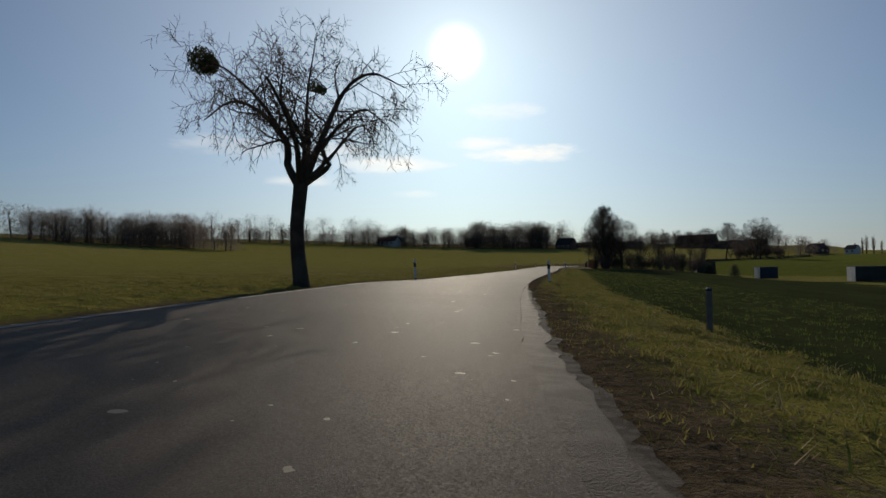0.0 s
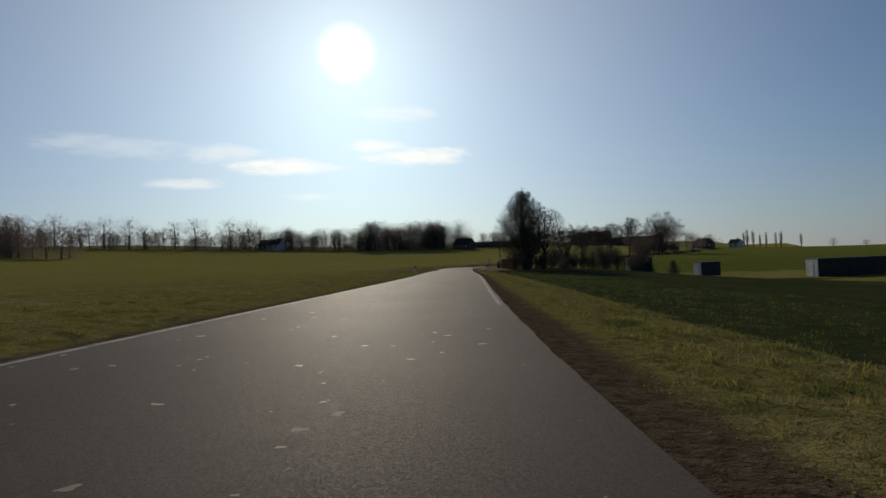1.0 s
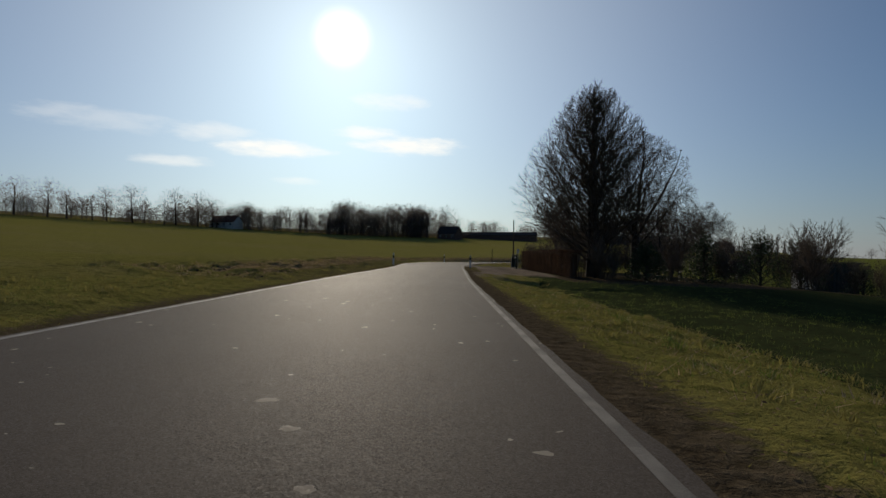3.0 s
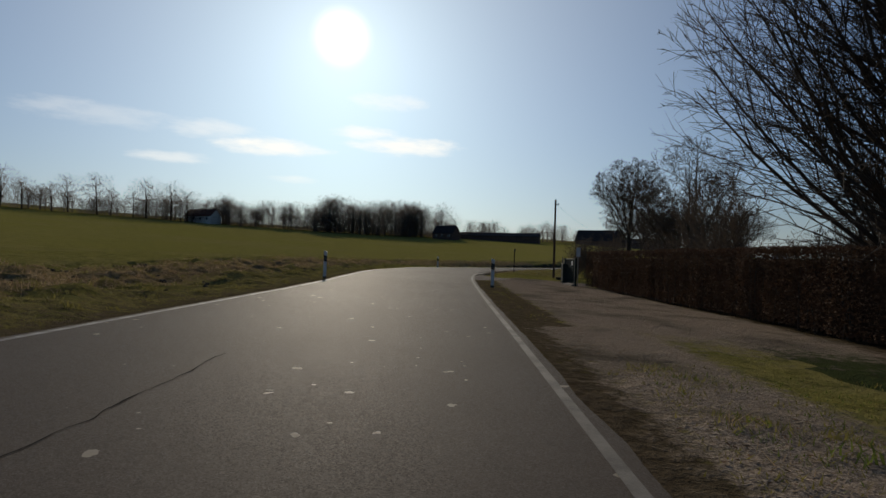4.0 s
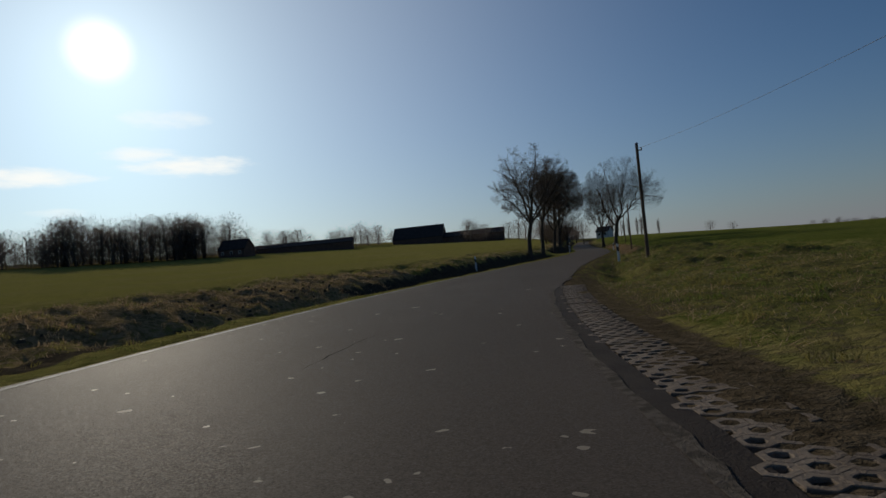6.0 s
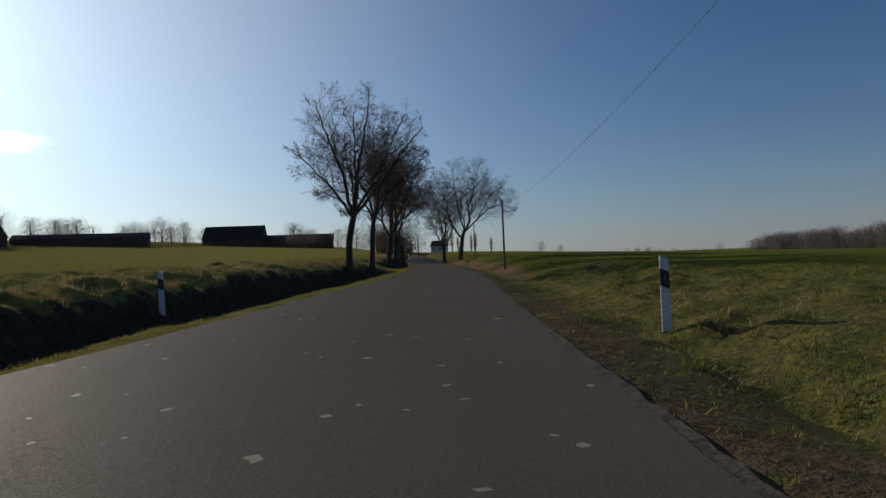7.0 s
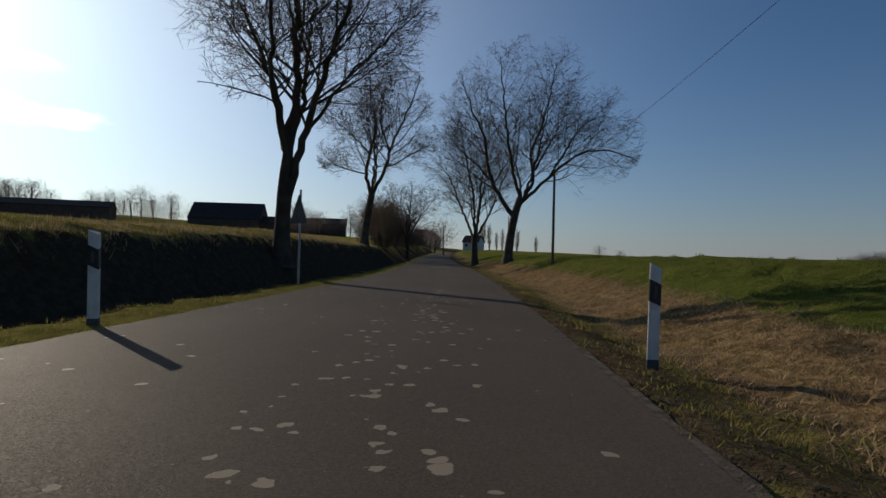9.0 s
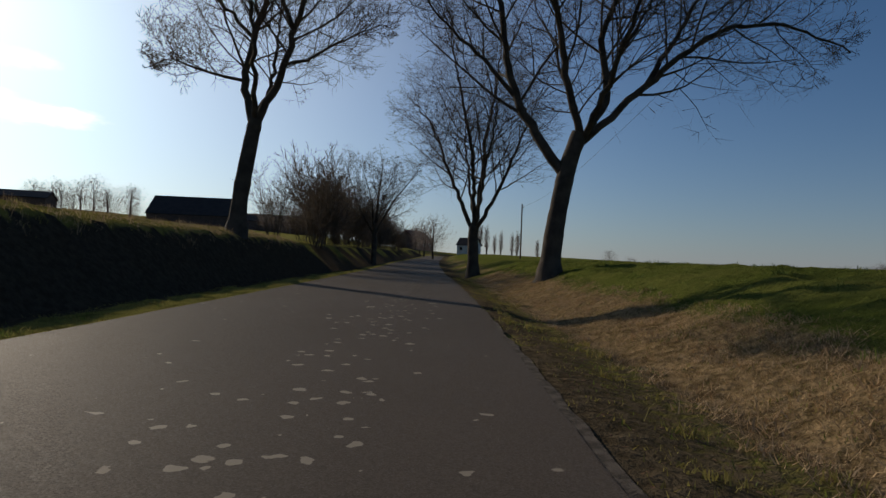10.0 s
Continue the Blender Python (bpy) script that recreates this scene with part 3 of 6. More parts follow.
def land(x, y, bumps=True):
    x, y = np.atleast_1d(np.asarray(x, float)), np.atleast_1d(np.asarray(y, float))
    idx, d = road_frame(x, y)
    g = base_land(x, y)
    w, bank, rz = WID[idx], BANK[idx], ROADZ[idx]
    right = profile(PROF_R, OFF_R, idx, np.maximum(d, 0)) + rz
    left = profile(PROF_L, OFF_L, idx, np.maximum(-d - w, 0)) + bank + rz
    under = bank * np.clip(-d / w, 0, 1) - 0.09 + rz
    near = np.where(d > 0, right, np.where(d < -w, left, under))
    dist = np.where(d > 0, d, np.where(d < -w, -d - w, 0))
    blend = smooth((dist - 7) / 26)
    z = near * (1 - blend) + g * blend
    mouth = (d > 0) & (d < np.interp(LY[idx], MOUTH_Y, MOUTH_D) + .05) & (LY[idx] > 31.4) & (LY[idx] < 40.3)
    z = z - np.where(mouth, .045, 0)
    z = np.where((d > -.02) & (d < .5) & (LY[idx] > 42.8) & (LY[idx] < 68.5), rz - .011 + smooth((d - .37) / .12) * (.014 + .008 * vnoise(x, y, 3.0, 5)), z)
    # room for the patched shoulder and the pavers
    z = z - np.where((d > 0) & (d < np.interp(LY[idx], [-128, -90, -75.5], [.44, .42, .1])) & (LY[idx] < -75), .05, 0)
    if bumps:
        z = z + relief(x, y, d, -d - w, LY[idx])
    return z


def gz(x, y):
    return float(land(x, y, False)[0])


def along(y, off):
    """A place beside the road: off > 0 to the right of the right edge, off < 0 to the left of the left edge. Gives x, y, heading."""
    k = int(np.clip(np.searchsorted(SS, s_at(y)), 0, len(SS) - 1))
    o = off if off > 0 else off - WID[k]
    return LX[k] + NX[k] * o, LY[k] + NY[k] * o, math.degrees(math.atan2(-TX[k], TY[k]))


def build_ground():
    from mathutils.geometry import delaunay_2d_cdt
    offs_r = [0.02, .2, .4, 8, 10, 12.5, 16, 21, 27]
    offs_l = [0.02, .2, .4, 9, 11.5, 14, 18, 23, 29]
    pts = []
    first = int(20 / STEP)
    for k in range(first, len(SS) - 30):
        near = -112 < LY[k] < 172
        if not near and k % 4:
            continue
        jit = 0.12
        # finer rows where the camera passes close
        if near:
            for q in (.0, .36, .7):
                bx, by = LX[k] + TX[k] * STEP * q, LY[k] + TY[k] * STEP * q
                for o in np.arange(.55, 7.5, .24):
                    pts.append((bx + NX[k] * o + random.uniform(-.1, .1), by + NY[k] * o + random.uniform(-.1, .1)))
                    o2 = o * 1.12 + WID[k]
                    pts.append((bx - NX[k] * o2 + random.uniform(-.1, .1), by - NY[k] * o2 + random.uniform(-.1, .1)))
        for o in offs_r if near else offs_r + [1.3, 3, 5]:
            if o > 9 and k % 2:
                continue
            pts.append((LX[k] + NX[k] * o + random.uniform(-jit, jit) * min(1, o), LY[k] + NY[k] * o + random.uniform(-jit, jit)))
        for o in offs_l if near else offs_l + [1.2, 3, 5.5]:
            if o > 9 and k % 2:
                continue
            o2 = o + WID[k]
            pts.append((LX[k] - NX[k] * o2 + random.uniform(-jit, jit) * min(1, o), LY[k] - NY[k] * o2 + random.uniform(-jit, jit)))
        pts.append((LX[k] - NX[k] * WID[k] / 2, LY[k] - NY[k] * WID[k] / 2))
        if 40 < LY[k] < 72:
            pts.append((LX[k] - NX[k] * .06, LY[k] - NY[k] * .06))
    cx, cy = 30.0, 60.0
    ring = []
    r = 12.0
    while r < 4600:
        n = 96 if r > 400 else 84
        for k in range(n):
            a = 2 * math.pi * (k + 0.5 * (len(ring) % 2)) / n
            ring.append((cx + r * math.cos(a), cy + r * math.sin(a)))
        r *= 1.075
    ring = np.array(ring)
    _, d = road_frame(ring[:, 0], ring[:, 1])
    inside = (ring[:, 1] > -175) & (ring[:, 1] < 320) & (d < 33) & (d > -41)
    pts += [tuple(q) for q in ring[~inside]]
    res = delaunay_2d_cdt([Vector(q) for q in pts], [], [], 0, 0.001)
    vs = np.array([(v.x, v.y) for v in res[0]])
    z = land(vs[:, 0], vs[:, 1])
    idx, d = road_frame(vs[:, 0], vs[:, 1])
    w = WID[idx]
    ly = LY[idx]
    l = -d - w
    ob = raw("ground", np.column_stack([vs, z]), [tuple(f) for f in res[2]], M_GROUND, smooth=True)
    x, y = vs[:, 0], vs[:, 1]
    # zones: crop, earth, straw / lush, gravel, ditch earth darkened for shade
    crop = ((d > 3.4) & (y < 30) & (x < 44 + 0 * y) & (y < 14 - 0.1 * x)).astype(float)
    dirt = np.zeros(len(x))
    dirt = np.where((d > 0) & (ly < 12), np.interp(d, [0, .3, .6, 1.1], [1, .9, .55, 0]), dirt)
    dirt = np.where((d > 0) & (ly < -78), np.interp(d, [0, .6, 1.2, 2.0], [1, .85, .50, 0.1]), dirt)
    dirt = np.where((d > 0) & (d < 1.0) & (ly > 40) & (ly < 71), np.interp(d, [0, .75, 1.0], [.9, .85, .3]), dirt)
    dirt = np.where((d > -.5) & (d <= .02) & (ly > 40) & (ly < 71), 1.0, dirt)
    dirt = np.where((l > 0) & (ly < 60), np.interp(l, [0, .35, .8], [.75, .5, 0]), dirt)
    dirt = np.where((l > 0) & (ly > -3) & (ly < 42), np.maximum(dirt, np.interp(l, [0, .8, 2.2, 3.2, 5], [.6, .5, .42, .38, 0])), dirt)
    dirt = np.where((d > 1.3) & (d < 7) & (ly > 60) & (ly < 104), .45, dirt)
    dirt = np.where((d > 1.0) & (d < 6) & (ly > 41) & (ly <= 60), .44, dirt)
    # left ditch and bank face: dark earth with their shade painted in
    soil = np.where((l > 0.75) & (l < 3.0) & (ly > 74), 1.0, np.where((l > 1.2) & (l < 2.4) & (ly > 60), .8, 0.0))
    soil = np.where((ly > 118.6) & (ly < 125.6), 0.0, soil)
    dirt = np.where((d > .9) & (d < 1.7) & (ly > 90), .5, dirt)
    dirt = np.where((d > 0) & (d < 1.5) & (ly > 62), np.interp(d, [0, .4, .9, 1.5], [.95, .75, .6, .5]), dirt)
    dirt = np.where((d > 0) & (d < 1.1) & (ly > 9) & (ly < 33), .70, dirt)
    dirt = np.where((d > 5) & (d < 34) & (ly > 6) & (ly < 30), .75, dirt)
    straw = np.where((d > 1.2) & (ly > 88), np.interp(d, [1.1, 1.5, 2.6, 3.4], [0, 1, .9, 0]) * smooth((ly - 90) / 24), 0)
    straw = np.where((l > 2.0) & (l < 6.5) & (ly > 2) & (ly < 80), np.interp(l, [2, 3, 5.5, 6.5], [.4, .68, .62, .3]), straw)
    lush = np.where((d > 9) & (ly > 45), .8, np.where((d > 2.5) & (ly > 92), .7, np.where((d > 1.0) & (ly > 60), .52, 0)))
    gravel = np.where((d > 0) & (ly > 9) & (ly < 33), np.interp(d, [0, .3, .9, 1.1, 5.2, 5.9], [.5, .1, .15, .8, .85, 0]) * np.interp(ly, [9, 14, 33], [0, 1, 1]), 0)
    gravel = np.where((d > 0) & (ly > 3) & (ly < 13), np.maximum(gravel, np.interp(d, [.2, .7, 1.8, 2.7], [.2, .8, .75, 0]) * smooth((ly - 3) / 4)), gravel)
    gravel = np.where((d > 1.0) & (d < 6) & (ly >= 33) & (ly < 36.6), .9, gravel)
    for name, cols in (("zones", (crop, dirt, straw)), ("zones2", (lush, gravel, soil))):
        a = ob.data.attributes.new(name, "FLOAT_COLOR", "POINT")
        buf = np.ones((len(x), 4), np.float32)
        for i, c in enumerate(cols):
            buf[:, i] = c
        a.data.foreach_set("color", buf.ravel())
    return tagged(ob, "open farmland with green fields, grass verges, ditches and banks", "ground", kind="structure")


def strip(name, k0, k1, off_a, off_b, lift, mat, thick=0.0, label="", category="", n=2, wob=0.0, fall=0.0, sub=1):
    """A band that follows the road between two offsets from the right edge (negative to the left), on the road's own crossfall."""
    vs, fs, uv = [], [], []
    rows = 0
    for j in range((k1 - 1 - k0) * sub + 1):
        k, g = k0 + j // sub, (j % sub) / sub
        q = k + 1 if g else k

        def at(row):
            return float(row[k] * (1 - g) + row[q] * g)
        a, b = off_a(k) * (1 - g) + off_a(q) * g, off_b(k) * (1 - g) + off_b(q) * g
        for i in range(n + 1):
            o = a + (b - a) * i / n
            if wob and i in (0, n):
                o += (noise.noise((at(SS) * 0.9, i * 7.1, 2.0)) + (.6 * noise.noise((at(SS) * 4.5, i * 3.1, 5.0)) if sub > 1 else 0)) * wob
            z = at(ROADZ) + at(BANK) * min(1.02, max(-0.1, -o / at(WID))) + lift - fall * max(0, o)
            vs.append((at(LX) + at(NX) * o, at(LY) + at(NY) * o, z))
            uv.append((o, at(SS)))
        rows += 1
    c = n + 1
    for r in range(rows - 1):
        for i in range(n):
            q = r * c + i
            fs.append((q, q + c, q + c + 1, q + 1))
    top = len(vs)
    if thick:
        for r in range(rows):
            for i in (0, n):
                x, y, z = vs[r * c + i]
                vs.append((x, y, z - thick))
                uv.append(uv[r * c + i])
        for r in range(rows - 1):
            fs.append((r * c, top + 2 * r, top + 2 * r + 2, (r + 1) * c))
            fs.append((r * c + n, (r + 1) * c + n, top + 2 * r + 3, top + 2 * r + 1))
    fs = [tuple(reversed(f)) for f in fs]
    ob = raw(name, vs, fs, mat)
    layer = ob.data.uv_layers.new(name="uv")
    li = np.empty(len(ob.data.loops), np.int32)
    ob.data.loops.foreach_get("vertex_index", li)
    layer.data.foreach_set("uv", np.array(uv, np.float32)[li].ravel())
    return tagged(ob, label, category, kind="structure")


def K(y):
    return int(np.searchsorted(SS, s_at(y)))


build_ground()
strip("road", 10, len(SS) - 4, lambda k: 0.06 - float(np.interp(LY[k], [42, 44.5, 67, 70], [0, .22, .22, 0])), lambda k: -WID[k] - 0.05, 0.0, M_ASPHALT, 0.14, "worn grey asphalt country road with pale spots", "road", n=8, wob=0.04, sub=2)
strip("road_shoulder_start", K(-128), K(-75), lambda k: float(np.interp(LY[k], [-95, -88, -80, -75.5], [.36, .33, .2, .08])), lambda k: -0.2, -0.012, M_SHOULDER, 0.14, "worn asphalt shoulder with crumbling edges", "road shoulder", n=3, wob=.14, sub=4)
strip("road_shoulder_bend", K(40), K(71), lambda k: 0.03, lambda k: -0.2, -0.005, M_BITUMEN, 0.1, "narrow dark asphalt strip along the bend", "road shoulder", n=2, wob=.04)
strip("road_line_left", K(-125), K(78), lambda k: -WID[k] + 0.145, lambda k: -WID[k] + 0.045, 0.004, M_LINE, label="thin white edge line on the asphalt", category="road marking")
strip("road_line_right", K(-62), K(43), lambda k: -0.03, lambda k: -0.11, 0.004, M_LINE_OLD, label="worn pale edge line on the asphalt", category="road marking")
strip("road_edge_bend", K(44), K(68), lambda k: -0.14, lambda k: -0.22, 0.004, M_CRUMB, label="pale crumbling edge of the old asphalt", category="road edge", n=2, wob=.06, sub=4)
strip("road_edge_right", K(70), K(172), lambda k: 0.15, lambda k: -0.06, -0.005, M_CRUMB, 0.06, label="pale crumbling edge of the asphalt", category="road edge", n=2, wob=.07, sub=4)
strip("road_edge_start", K(-118), K(-78), lambda k: float(np.interp(LY[k], [-95, -88, -80, -75.5], [.48, .45, .32, .18])), lambda k: float(np.interp(LY[k], [-95, -88, -80, -75.5], [.16, .13, 0, -.12])), -0.019, M_CRUMB, 0.06, label="pale crumbling edge of the worn shoulder", category="road edge", n=2, wob=.14, sub=4)


# ---- trees ----
class Limbs:
    """Collects tapering tubes for one mesh."""

    def __init__(self):
        self.v, self.f = [], []

    def tube(self, pts, radii, sides):
        base = len(self.v)
        n = len(pts)
        u = None
        for i in range(n):
            d = (pts[min(i + 1, n - 1)] - pts[max(i - 1, 0)])
            if d.length < 1e-6:
                d = Vector((0, 0, 1))
            d.normalize()
            u = d.orthogonal().normalized() if u is None else (u - d * u.dot(d)).normalized()
            w = d.cross(u)
            p, r = pts[i], radii[i]
            for k in range(sides):
                a = 2 * math.pi * k / sides
                q = p + (u * math.cos(a) + w * math.sin(a)) * r * (1.25 if sides == 2 else 1)
                self.v.append((q.x, q.y, q.z))
        for i in range(n - 1):
            for k in range(1 if sides == 2 else sides):
                a, b = base + i * sides + k, base + i * sides + (k + 1) % sides
                self.f.append((a, b, b + sides, a + sides))


SIDES = (9, 6, 5, 3, 3, 2, 2)
SEGS = (7, 11, 6, 4, 3, 1, 1)


def grow(rng, thick, thin, p, d, length, r, level, S):
    """One branch and all that springs from it. S: the habit of the species."""
    last = level >= S["levels"]
    n = S["segs"][level] if "segs" in S else (SEGS[level] if not last else SEGS[5])
    pts, rad, dirs = [p.copy()], [r], [d.copy()]
    up, wob = S["up"][level], S["wob"][level]
    for i in range(n):
        d = d + Vector((rng.gauss(0, wob), rng.gauss(0, wob), rng.gauss(0, wob) + up))
        d.normalize()
        p = p + d * (length / n)
        if p.z < 0.4 and level > 0:
            d.z = abs(d.z)
        pts.append(p.copy())
        rad.append(r * (1 - (1 - S["taper"][level]) * (i + 1) / n))
        dirs.append(d.copy())
    (thick if level <= S["solid"] else thin).tube(pts, rad, S.get("sides", SIDES)[level])
    if not last:
        sprout(rng, thick, thin, pts, rad, dirs, length, level, S)


def reach(E, q, d):
    """How far a branch may run from q along d before it leaves the crown's rounded outline."""
    if callable(E):
        return E(q, d)
    o = Vector(((q.x - E[0]) / E[3], (q.y - E[1]) / E[3], (q.z - E[2]) / E[4]))
    v = Vector((d.x / E[3], d.y / E[3], d.z / E[4]))
    a, b, c = v.dot(v), o.dot(v), o.dot(o) - 1
    disc = b * b - a * c
    return max(0.0, (-b + math.sqrt(disc)) / a) if disc > 0 else 0.0


def sprout(rng, thick, thin, pts, rad, dirs, length, level, S):
    """The side branches of one limb."""
    n = len(pts) - 1
    count = S["n"][level]
    spin = rng.uniform(0, 6.28)
    for c in range(count):
        f = S["from"][level] + (1 - S["from"][level]) * ((c + rng.random()) / count)
        k = min(n - 1, int(f * n))
        g = f * n - k
        q = pts[k].lerp(pts[k + 1], g)
        a = dirs[k + 1]
        side = a.orthogonal().normalized()
        spin += 2.4 + rng.uniform(-0.5, 0.5)
        side = Matrix.Rotation(spin, 3, a) @ side
        ang = radians(S["ang"][level] * rng.uniform(0.75, 1.25))
        cd = (a * math.cos(ang) + side * math.sin(ang)).normalized()
        rr = (rad[k] * (1 - g) + rad[k + 1] * g)
        ln = length * S["len"][level] * (rng.uniform(0.9, 1.08) if level == 0 else rng.uniform(0.75, 1.15)) * (1 - S["short"][level] * f)
        if "env" in S:
            far = reach(S["env"], q, (cd + Vector((0, 0, S["up"][level + 1] * 3))).normalized()) * rng.uniform(S.get("ragged", .86), 1.04)
            ln = min(ln, max(far, .12 * ln)) if level else min(far, ln * 1.3)
        grow(rng, thick, thin, q, cd, ln, max(rr * S["rad"][level], S["min"]), level + 1, S)


VASE = dict(levels=5, solid=1, n=[5, 15, 7, 4, 3], up=[.0, .035, .05, .04, .03, .02], wob=[.03, .06, .065, .075, .09, .10], taper=[.8, .12, .25, .3, .4, .3],
            ang=[27, 47, 46, 46, 46], len=[2.3, .42, .56, .65, .8], rad=[.62, .42, .55, .55, .6], short=[.0, .45, .3, .25, .25], min=.0095)
VASE["from"] = [.82, .14, .15, .2, .2]
BROAD = dict(VASE, n=[5, 17, 8, 5, 3], up=[.0, .03, .03, .02, .0, -.01], wob=[.03, .07, .08, .09, .10, .12], ang=[37, 50, 50, 48, 48], len=[2.35, .44, .56, .65, .8])
ASH = dict(VASE, n=[5, 14, 7, 4, 3], ang=[24, 44, 45, 45, 45])
APPLE = dict(levels=4, solid=1, sides=(9, 6, 4, 2, 2), segs=(7, 11, 6, 4, 2), n=[5, 14, 8, 5], up=[.0, .06, -.02, -.12, -.15], wob=[.03, .15, .15, .14, .14], taper=[.8, .22, .3, .35, .4, .4],
             ang=[50, 55, 55, 50, 50], len=[1.6, .48, .55, .62, .6], rad=[.6, .45, .5, .6, .6], short=[.1, .3, .3, .3, .3], min=.0068)
APPLE["from"] = [.9, .25, .2, .2, .2]
CONE = dict(levels=4, solid=0, sides=(9, 5, 3, 3, 2), n=[90, 12, 6, 3], segs=(7, 6, 3, 2, 1), up=[.0, .09, .06, .05, .04], wob=[.012, .05, .06, .08, .09], taper=[.12, .2, .3, .4, .4],
            ang=[66, 38, 38, 40], len=[.60, .36, .5, .65], rad=[.30, .5, .5, .6], short=[.80, .4, .3, .3], min=.0125)
CONE["from"] = [.08, .12, .15, .2]
SHRUB = dict(levels=3, solid=0, sides=(4, 3, 2, 2), segs=(4, 3, 2, 1), n=[7, 6, 4], up=[.05, .07, .05, .03], wob=[.08, .12, .15, .18], taper=[.4, .3, .4, .4],
             ang=[24, 32, 36], len=[.6, .5, .5], rad=[.5, .5, .5], short=[.4, .3, .3], min=.0065)
SHRUB["from"] = [.08, .15, .2]
FAR = dict(levels=3, solid=0, sides=(5, 3, 2, 2), segs=(4, 3, 1, 1), n=[9, 4, 2], up=[.01, .09, .05, .03], wob=[.04, .09, .13, .16], taper=[.3, .3, .4, .5],
           ang=[42, 42, 45], len=[.5, .5, .55], rad=[.5, .55, .6], short=[.45, .3, .3], min=.032)
FAR["from"] = [.3, .15, .15]
POPLAR = dict(levels=3, solid=0, sides=(5, 3, 2, 2), segs=(4, 3, 1, 1), n=[20, 3, 2], up=[.0, .22, .12, .08], wob=[.02, .05, .08, .1], taper=[.2, .3, .4, .5],
              ang=[32, 28, 30], len=[.24, .5, .5], rad=[.35, .6, .6], short=[.4, .3, .3], min=.05)
POPLAR["from"] = [.14, .15, .15]


def leaf_cloud(rng, spots, size, per, mat, name, parent, label=""):
    """Many small leaves scattered round given places."""
    vs, fs = [], []
    for c, r in spots:
        for _ in range(per):
            while True:
                o = Vector((rng.uniform(-1, 1), rng.uniform(-1, 1), rng.uniform(-1, 1)))
                if 0.25 < o.length < 1:
                    break
            q = c + o * r
            a = Vector((rng.gauss(0, 1), rng.gauss(0, 1), rng.gauss(0, 1))).normalized()
            b = a.orthogonal().normalized()
            s = size * rng.uniform(0.6, 1.3)
            k = len(vs)
            for w in (a * s, b * s * 0.45, -a * s, -b * s * 0.45):
                vs.append(tuple(q + w))
            fs.append((k, k + 1, k + 2, k + 3))
    return raw(name, vs, fs, mat, parent, label)


def tree(name, x, y, height, girth, S, seed, label, category="tree", stems=1, lean=(0, 0), group="", z=None, trunk_len=None, far=False, limbs=None, env=None):
    rng = random.Random(seed)
    e = thing(name, x, y, (gz(x, y) if z is None else z) - 0.06, 0, label, category, group)
    thick, thin = Limbs(), Limbs()
    L = trunk_len or height * 0.62
    if env:                           # crown: middle to the right and ahead, lowest point, half width
        c = RIGHT * env[0] + AHEAD * env[1]
        S = dict(S, env=(c.x, c.y, (height + env[2]) / 2, env[3], (height - env[2]) / 2), min=S["min"] if height < 13.5 else .0125)
    if limbs:                         # trunk, then limbs: height, right, ahead, up, length, thickness
        top = Vector((lean[0] * L, lean[1] * L, L))
        mid = top * .5 + Vector((rng.uniform(-.05, .05), rng.uniform(-.05, .05), 0))
        thick.tube([Vector((0, 0, 0)), mid * .5, mid, top * .8 + mid * .2, top], [girth, girth * .96, girth * .93, girth * .95, girth * .8], 10)
        for h, r, f, u, ln, w in limbs:
            d = (RIGHT * r + AHEAD * f + Vector((0, 0, u))).normalized()
            q = top * (h / L)
            if env:
                ln = min(ln, reach(S["env"], q, d)) if reach(S["env"], q, d) > 1 else ln
            grow(rng, thick, thin, q, d, ln, w, 1, S)
        stems = 0
    for s in range(stems):
        a = 6.28 * s / max(1, stems) + rng.uniform(0, 1)
        sp = 0.0 if stems == 1 else 0.16
        d = Vector((lean[0] + sp * math.cos(a), lean[1] + sp * math.sin(a), 1)).normalized()
        p = Vector((0.12 * math.cos(a), 0.12 * math.sin(a), 0)) * (stems > 1)
        grow(rng, thick, thin, p, d, L * rng.uniform(0.94, 1.06), girth * (1 if stems == 1 else 0.7), 0, S)
    # root flare
    if not far:
        thick.tube([Vector((0, 0, -0.1)), Vector((0, 0, 0.12)), Vector((lean[0] * .5, lean[1] * .5, 0.5))], [girth * 1.5, girth * 1.2, girth * 0.98], 9)
    top = max(v[2] for v in thin.v)
    k = 1.0 if env or limbs else height / top
    raw("trunk", [(v[0] * k, v[1] * k, v[2] * k) for v in thick.v], thick.f, M_BARK, e, smooth=True)
    raw("crown", [(v[0] * k, v[1] * k, v[2] * k) for v in thin.v], thin.f, M_TWIG_HAZED if far else M_TWIG, e)
    return e, thin, k


# the roadside trees of the second stretch
RIGHT, AHEAD = Vector((.838, -.545, 0)), Vector((.545, .838, 0))
BARE = "tall bare roadside tree with dark bark beside the road"

